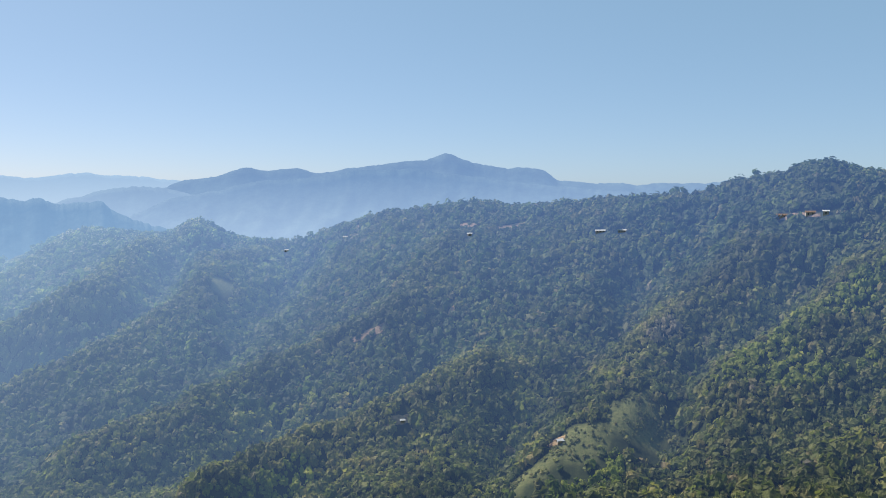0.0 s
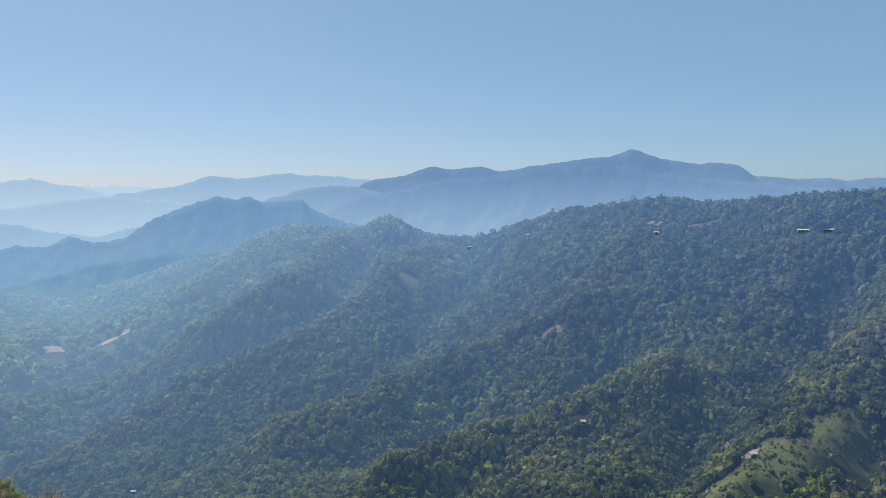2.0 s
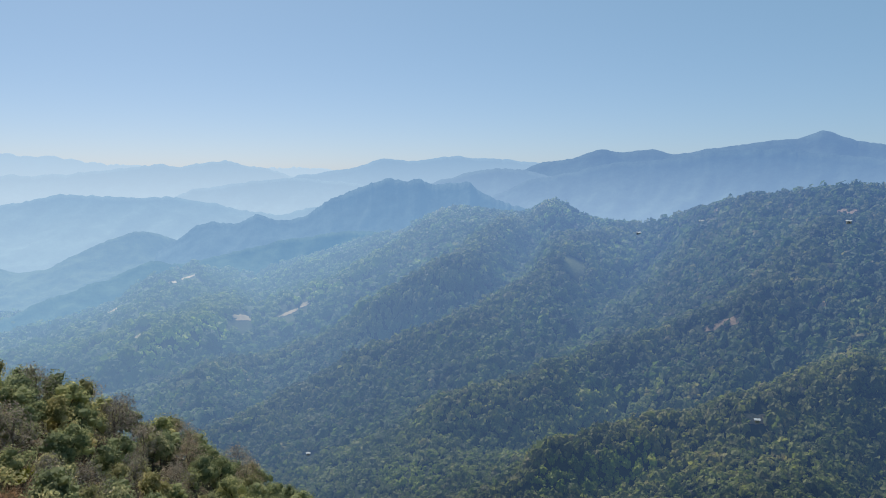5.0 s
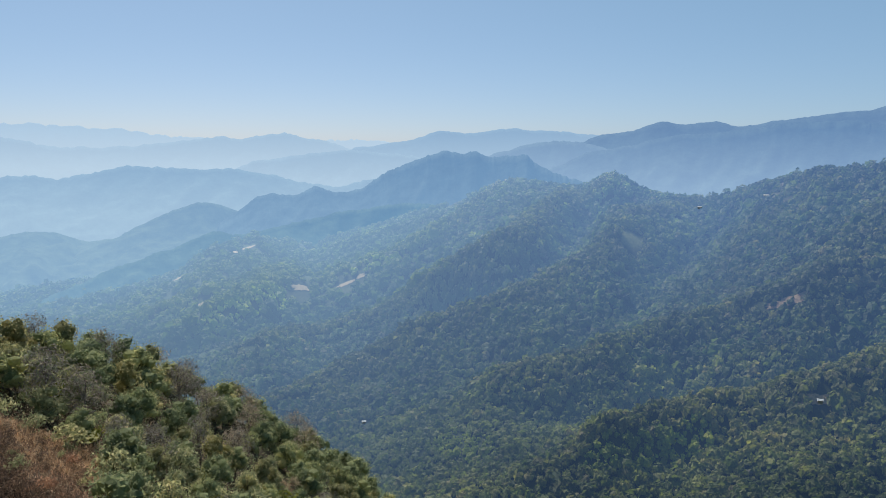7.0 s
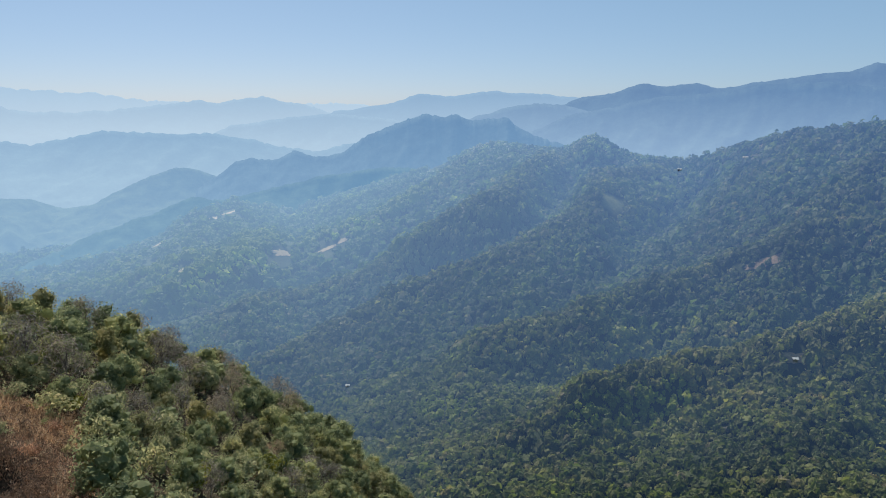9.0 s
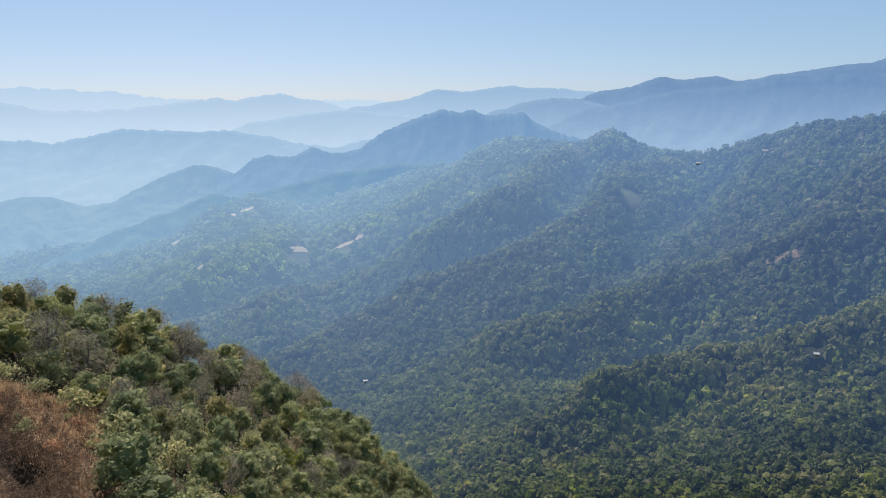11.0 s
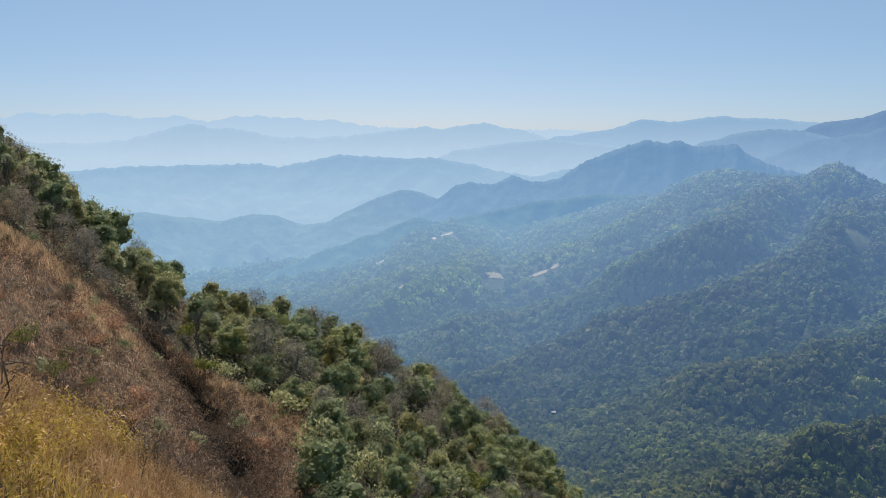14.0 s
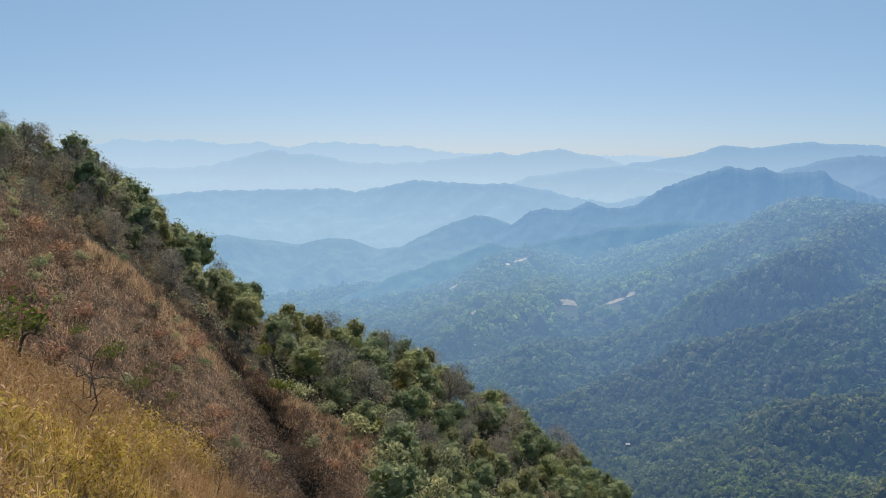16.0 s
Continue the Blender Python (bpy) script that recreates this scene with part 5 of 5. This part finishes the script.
grass("tan_grass", x_, y_, rng.uniform(0.5, 1.2, len(x_)) * np.clip(0.9 + 0.8 * fbm(x_, y_, 3.5, 3, 68), 0.4, 1.6), rng.uniform(0.018, 0.042, len(x_)), MAT_TAN, "tan dry grass along the foot of the wood", 1)
x_, y_ = blades(120000, 52, 92, 27, 128, 8, 0.3)
a_, r_ = bearing(x_, y_)
e_ = np.degrees(np.arctan2(ground_at(x_, y_) - EYE, r_))
ok = (wooded_near(a_, e_) < 0.9) & (sum(ridge_line(x_, y_, p_, q_, 1.6) for p_, q_ in WASH) < 0.7)
x_, y_ = x_[ok], y_[ok]
grass("slope_stubble", x_, y_, rng.uniform(0.2, 0.75, len(x_)), rng.uniform(0.02, 0.05, len(x_)), MAT_STUBBLE, "dull brown stubble and dead stalks on the steep slope", 1)


# ---- undergrowth that closes the wood ----
def undergrowth(name, n, a0, a1, r0, r1, size, mat, label, keep, leaves=16, leaf=0.15, narrow=0.55, wash=False):
    """Low brush between the trees, as one stretch of leaf sprays over small mounds."""
    a, rr = rng.uniform(a0, a1, n), np.sqrt(rng.uniform(r0 * r0, r1 * r1, n))
    px, py = -np.sin(np.radians(a)) * rr, np.cos(np.radians(a)) * rr
    pz = ground_at(px, py)
    e = np.degrees(np.arctan2(pz - EYE, rr))
    ok = keep(a, e, px, py, rr) & (wash | (sum(ridge_line(px, py, p_, q_, 2.6) for p_, q_ in WASH) < 0.45))
    c = np.stack([px, py, pz], 1)[ok]
    rad = size * rng.uniform(0.5, 1.3, len(c))
    c[:, 2] += rad * 0.35
    v, f = leaf_sprays(rng, c, rad, len(c) * leaves, leaf, 1.0, narrow)
    return tagged(put(name, tri_mesh(name, v, f, mat, False)), label, "undergrowth", kind="stuff")


reach = lambda a: np.interp(a, azs[:440], near_r[:440]) + 5
dry = lambda x_, y_: fbm(x_, y_, 22, 3, 103)
undergrowth("green_undergrowth", 4200, 30, 88, 40, 176, 1.8, MAT_OLIVE, "olive-green brush under the trees", lambda a, e, x_, y_, rr: (wooded_near(a, e) > 0.5) & (rr < reach(a)) & (dry(x_, y_) > -0.1), 14, 0.14)
undergrowth("dark_undergrowth", 4200, 30, 88, 40, 176, 1.8, MAT_OAK, "dark green brush under the trees", lambda a, e, x_, y_, rr: (wooded_near(a, e) > 0.5) & (rr < reach(a)) & (dry(x_, y_) < 0.15), 14, 0.14)
undergrowth("dry_brush", 6200, 48, 92, 28, 132, 0.75, MAT_SERE, "low withered brush on the dry slope", lambda a, e, x_, y_, rr: (rr < reach(a)) & (fbm(x_, y_, 14, 3, 107) > -0.2), 12, 0.13, 0.28)
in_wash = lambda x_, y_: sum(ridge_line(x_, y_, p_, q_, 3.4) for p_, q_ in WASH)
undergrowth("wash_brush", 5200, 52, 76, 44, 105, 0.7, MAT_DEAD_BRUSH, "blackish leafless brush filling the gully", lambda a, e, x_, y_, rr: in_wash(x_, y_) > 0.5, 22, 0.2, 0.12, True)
undergrowth("dark_brush", 5200, 55, 92, 28, 132, 0.7, MAT_DEAD_BRUSH, "dark leafless brush on the dry slope", lambda a, e, x_, y_, rr: (rr < reach(a)) & (fbm(x_, y_, 6, 3, 109) > -0.12), 18, 0.2, 0.16)


# ---- houses on the far hill ----
def box(bm, lo, hi):
    v = [bm.verts.new((x_, y_, z_)) for z_ in (lo[2], hi[2]) for x_, y_ in ((lo[0], lo[1]), (hi[0], lo[1]), (hi[0], hi[1]), (lo[0], hi[1]))]
    for q in ((3, 2, 1, 0), (4, 5, 6, 7), (0, 1, 5, 4), (1, 2, 6, 5), (2, 3, 7, 6), (3, 0, 4, 7)):
        bm.faces.new([v[k] for k in q])
    return v


def house(x_, y_, length, depth, wall_h, roof_h, turn, roof_mat, label, doors=2):
    """A long low building: walls, a pitched sheet roof with eaves, doors and windows."""
    z_ = float(ground_at(x_, y_))
    root = tagged(new("house"), label, "house", "houses on the far hill")
    root.matrix_basis = pose(x_, y_, z_, 0, 0, turn)
    bm = bmesh.new()
    box(bm, (-length / 2, -depth / 2, -2.5), (length / 2, depth / 2, wall_h))
    part("wall", bm, MAT_WALL, root)
    bm = bmesh.new()
    e, t = 0.7, 0.12
    ring = [(-depth / 2 - e, wall_h - 0.1), (0, wall_h + roof_h), (depth / 2 + e, wall_h - 0.1), (depth / 2 + e, wall_h - 0.1 - t), (0, wall_h + roof_h - t), (-depth / 2 - e, wall_h - 0.1 - t)]
    a = [bm.verts.new((-length / 2 - e, p_, q_)) for p_, q_ in ring]
    b = [bm.verts.new((length / 2 + e, p_, q_)) for p_, q_ in ring]
    for k in range(6):
        bm.faces.new((a[k], b[k], b[(k + 1) % 6], a[(k + 1) % 6]))
    bm.faces.new(a[::-1]), bm.faces.new(b)
    bmesh.ops.recalc_face_normals(bm, faces=bm.faces[:])
    part("roof", bm, roof_mat, root)
    for k in range(doors):
        bm = bmesh.new()
        cx = (k + 0.5) / doors * length - length / 2
        box(bm, (cx - 0.5, -depth / 2 - 0.05, 0), (cx + 0.5, -depth / 2 - 0.003, min(2.0, wall_h - 0.15)))
        part("door", bm, MAT_DARK, root)
    return root


HOUSES = (
    ((11, 5, 1.7, 1.2), -8, MAT_ROOF, "long low house with a pale sheet-metal roof", 3),
    ((9, 5, 1.7, 1.1), -14, MAT_ROOF, "low house with a pale sheet-metal roof", 3),
    ((10, 4.5, 2.6, 1.4), -22, MAT_RUST, "weathered house with a rusty roof on a terrace", 2),
    ((8, 4.5, 2.6, 1.4), -18, MAT_RUST, "small house with a rusty roof on a terrace", 2),
    ((5, 4, 2.8, 1.2), -26, MAT_ROOF, "small hut with a pale roof among trees", 1),
    ((4.5, 3.5, 2.2, 1.1), 20, MAT_ROOF, "small field hut with a pale roof", 0),
    ((3.2, 2.8, 2.2, 0.9), 15, MAT_ROOF, "small hut with a pale roof in the forest", 0),
    ((3.2, 2.6, 2.0, 0.9), 40, MAT_ROOF, "small hut with a pale roof in the valley forest", 0),
    ((7, 5, 2.6, 1.3), 12, MAT_ROOF, "small pale-roofed house on the saddle", 2),
    ((6, 5, 2.6, 1.3), 10, MAT_ROOF, "small pale-roofed house below the crest", 2),
    ((5, 4, 2.6, 1.2), 5, MAT_ROOF, "small pale-roofed house by a bare field", 1),
)
for site, (size, turn, roof_mat, label, doors) in zip(HOUSE_SITES, HOUSES):
    house(*site, *size, turn, roof_mat, label, doors)

# ---- leafless stems in the golden grass ----
dead = bare_tree(57, 2.6, 0.8, "dead leafless sapling standing in golden grass", MAT_BARK, "dead_sapling", "sapling", 0.014)
z_ = lambda x_, y_: float(ground_at(x_, y_))
x_, y_ = on_slope(76.1, -18.9, 8)
dead.matrix_basis = pose(x_, y_, z_(x_, y_), 4, 6, 30)
for x_, y_, turn, s_ in ((-21.5, 9.4, 140, 0.8), (-20.0, 8.3, 250, 0.7), (-23.5, 7.5, 80, 0.9), (-27.0, 12.5, 200, 1.1), (-30.0, 14.5, 20, 1.2)):
    copy_thing(dead, pose(x_, y_, z_(x_, y_), 5, -6, turn) @ Matrix.Diagonal((s_, s_, s_, 1)))


def dead_branch(x_, y_):
    """A crooked dead limb that leans out of the bush."""
    g = np.random.default_rng(5)
    root = tagged(new("dead_branch"), "crooked dark dead limb leaning out over the grass", "branch")
    root.matrix_basis = pose(x_, y_, z_(x_, y_), 0, 0, 0) @ Matrix.Diagonal((0.55, 0.55, 0.62, 1))
    line = [(0, 0, -0.3), (0.05, 0.0, 0.7), (0.2, 0.1, 1.5), (0.5, 0.25, 2.0), (0.95, 0.45, 2.2), (1.25, 0.6, 2.15), (1.5, 0.7, 2.45), (1.75, 0.8, 2.85)]
    v, f = tube(line, [0.085, 0.08, 0.07, 0.065, 0.055, 0.05, 0.035, 0.015], 7)
    put("limb", mesh_from("limb", v, f, MAT_BARK), root)
    v, f = tube([(1.25, 0.6, 2.15), (1.5, 0.72, 2.1), (1.75, 0.8, 2.2)], [0.035, 0.025, 0.01], 5)
    put("side_twig", mesh_from("side_twig", v, f, MAT_BARK), root)


dead_branch(-23.9, 4.2)

# ---- single bushes that stand out ----
bush = shrub(71, 2.2, 420, 0.10, MAT_SHRUB, "yellow-green bush standing in golden grass")
bush.matrix_basis = pose(-24.6, 3.9, z_(-24.6, 3.9), 0, 0, 20)
for a_, e_, start, s_ in ((76.4, -12.0, 8, 0.5), (74.4, -14.1, 30, 0.8), (71.9, -15.0, 30, 0.5), (72.7, -16.2, 28, 0.65), (63.5, -13.6, 60, 1.2), (62.6, -13.9, 60, 0.9), (70.6, -17.0, 28, 0.45), (69.4, -14.1, 30, 0.4)):
    x_, y_ = on_slope(a_, e_, start)
    copy_thing(bush, pose(x_, y_, z_(x_, y_), 0, 0, 70 * s_) @ Matrix.Diagonal((s_, s_, s_, 1)))
snag = bare_tree(77, 6.5, 1.2, "dark leafless tree at the edge of the gully", MAT_BARK, thick=0.03)
snag.matrix_basis = pose(-84.0, 42.5, z_(-84.0, 42.5), 2, 0, 40)
copy_thing(snag, pose(-97.0, 27.0, z_(-97.0, 27.0), -3, 3, 200))
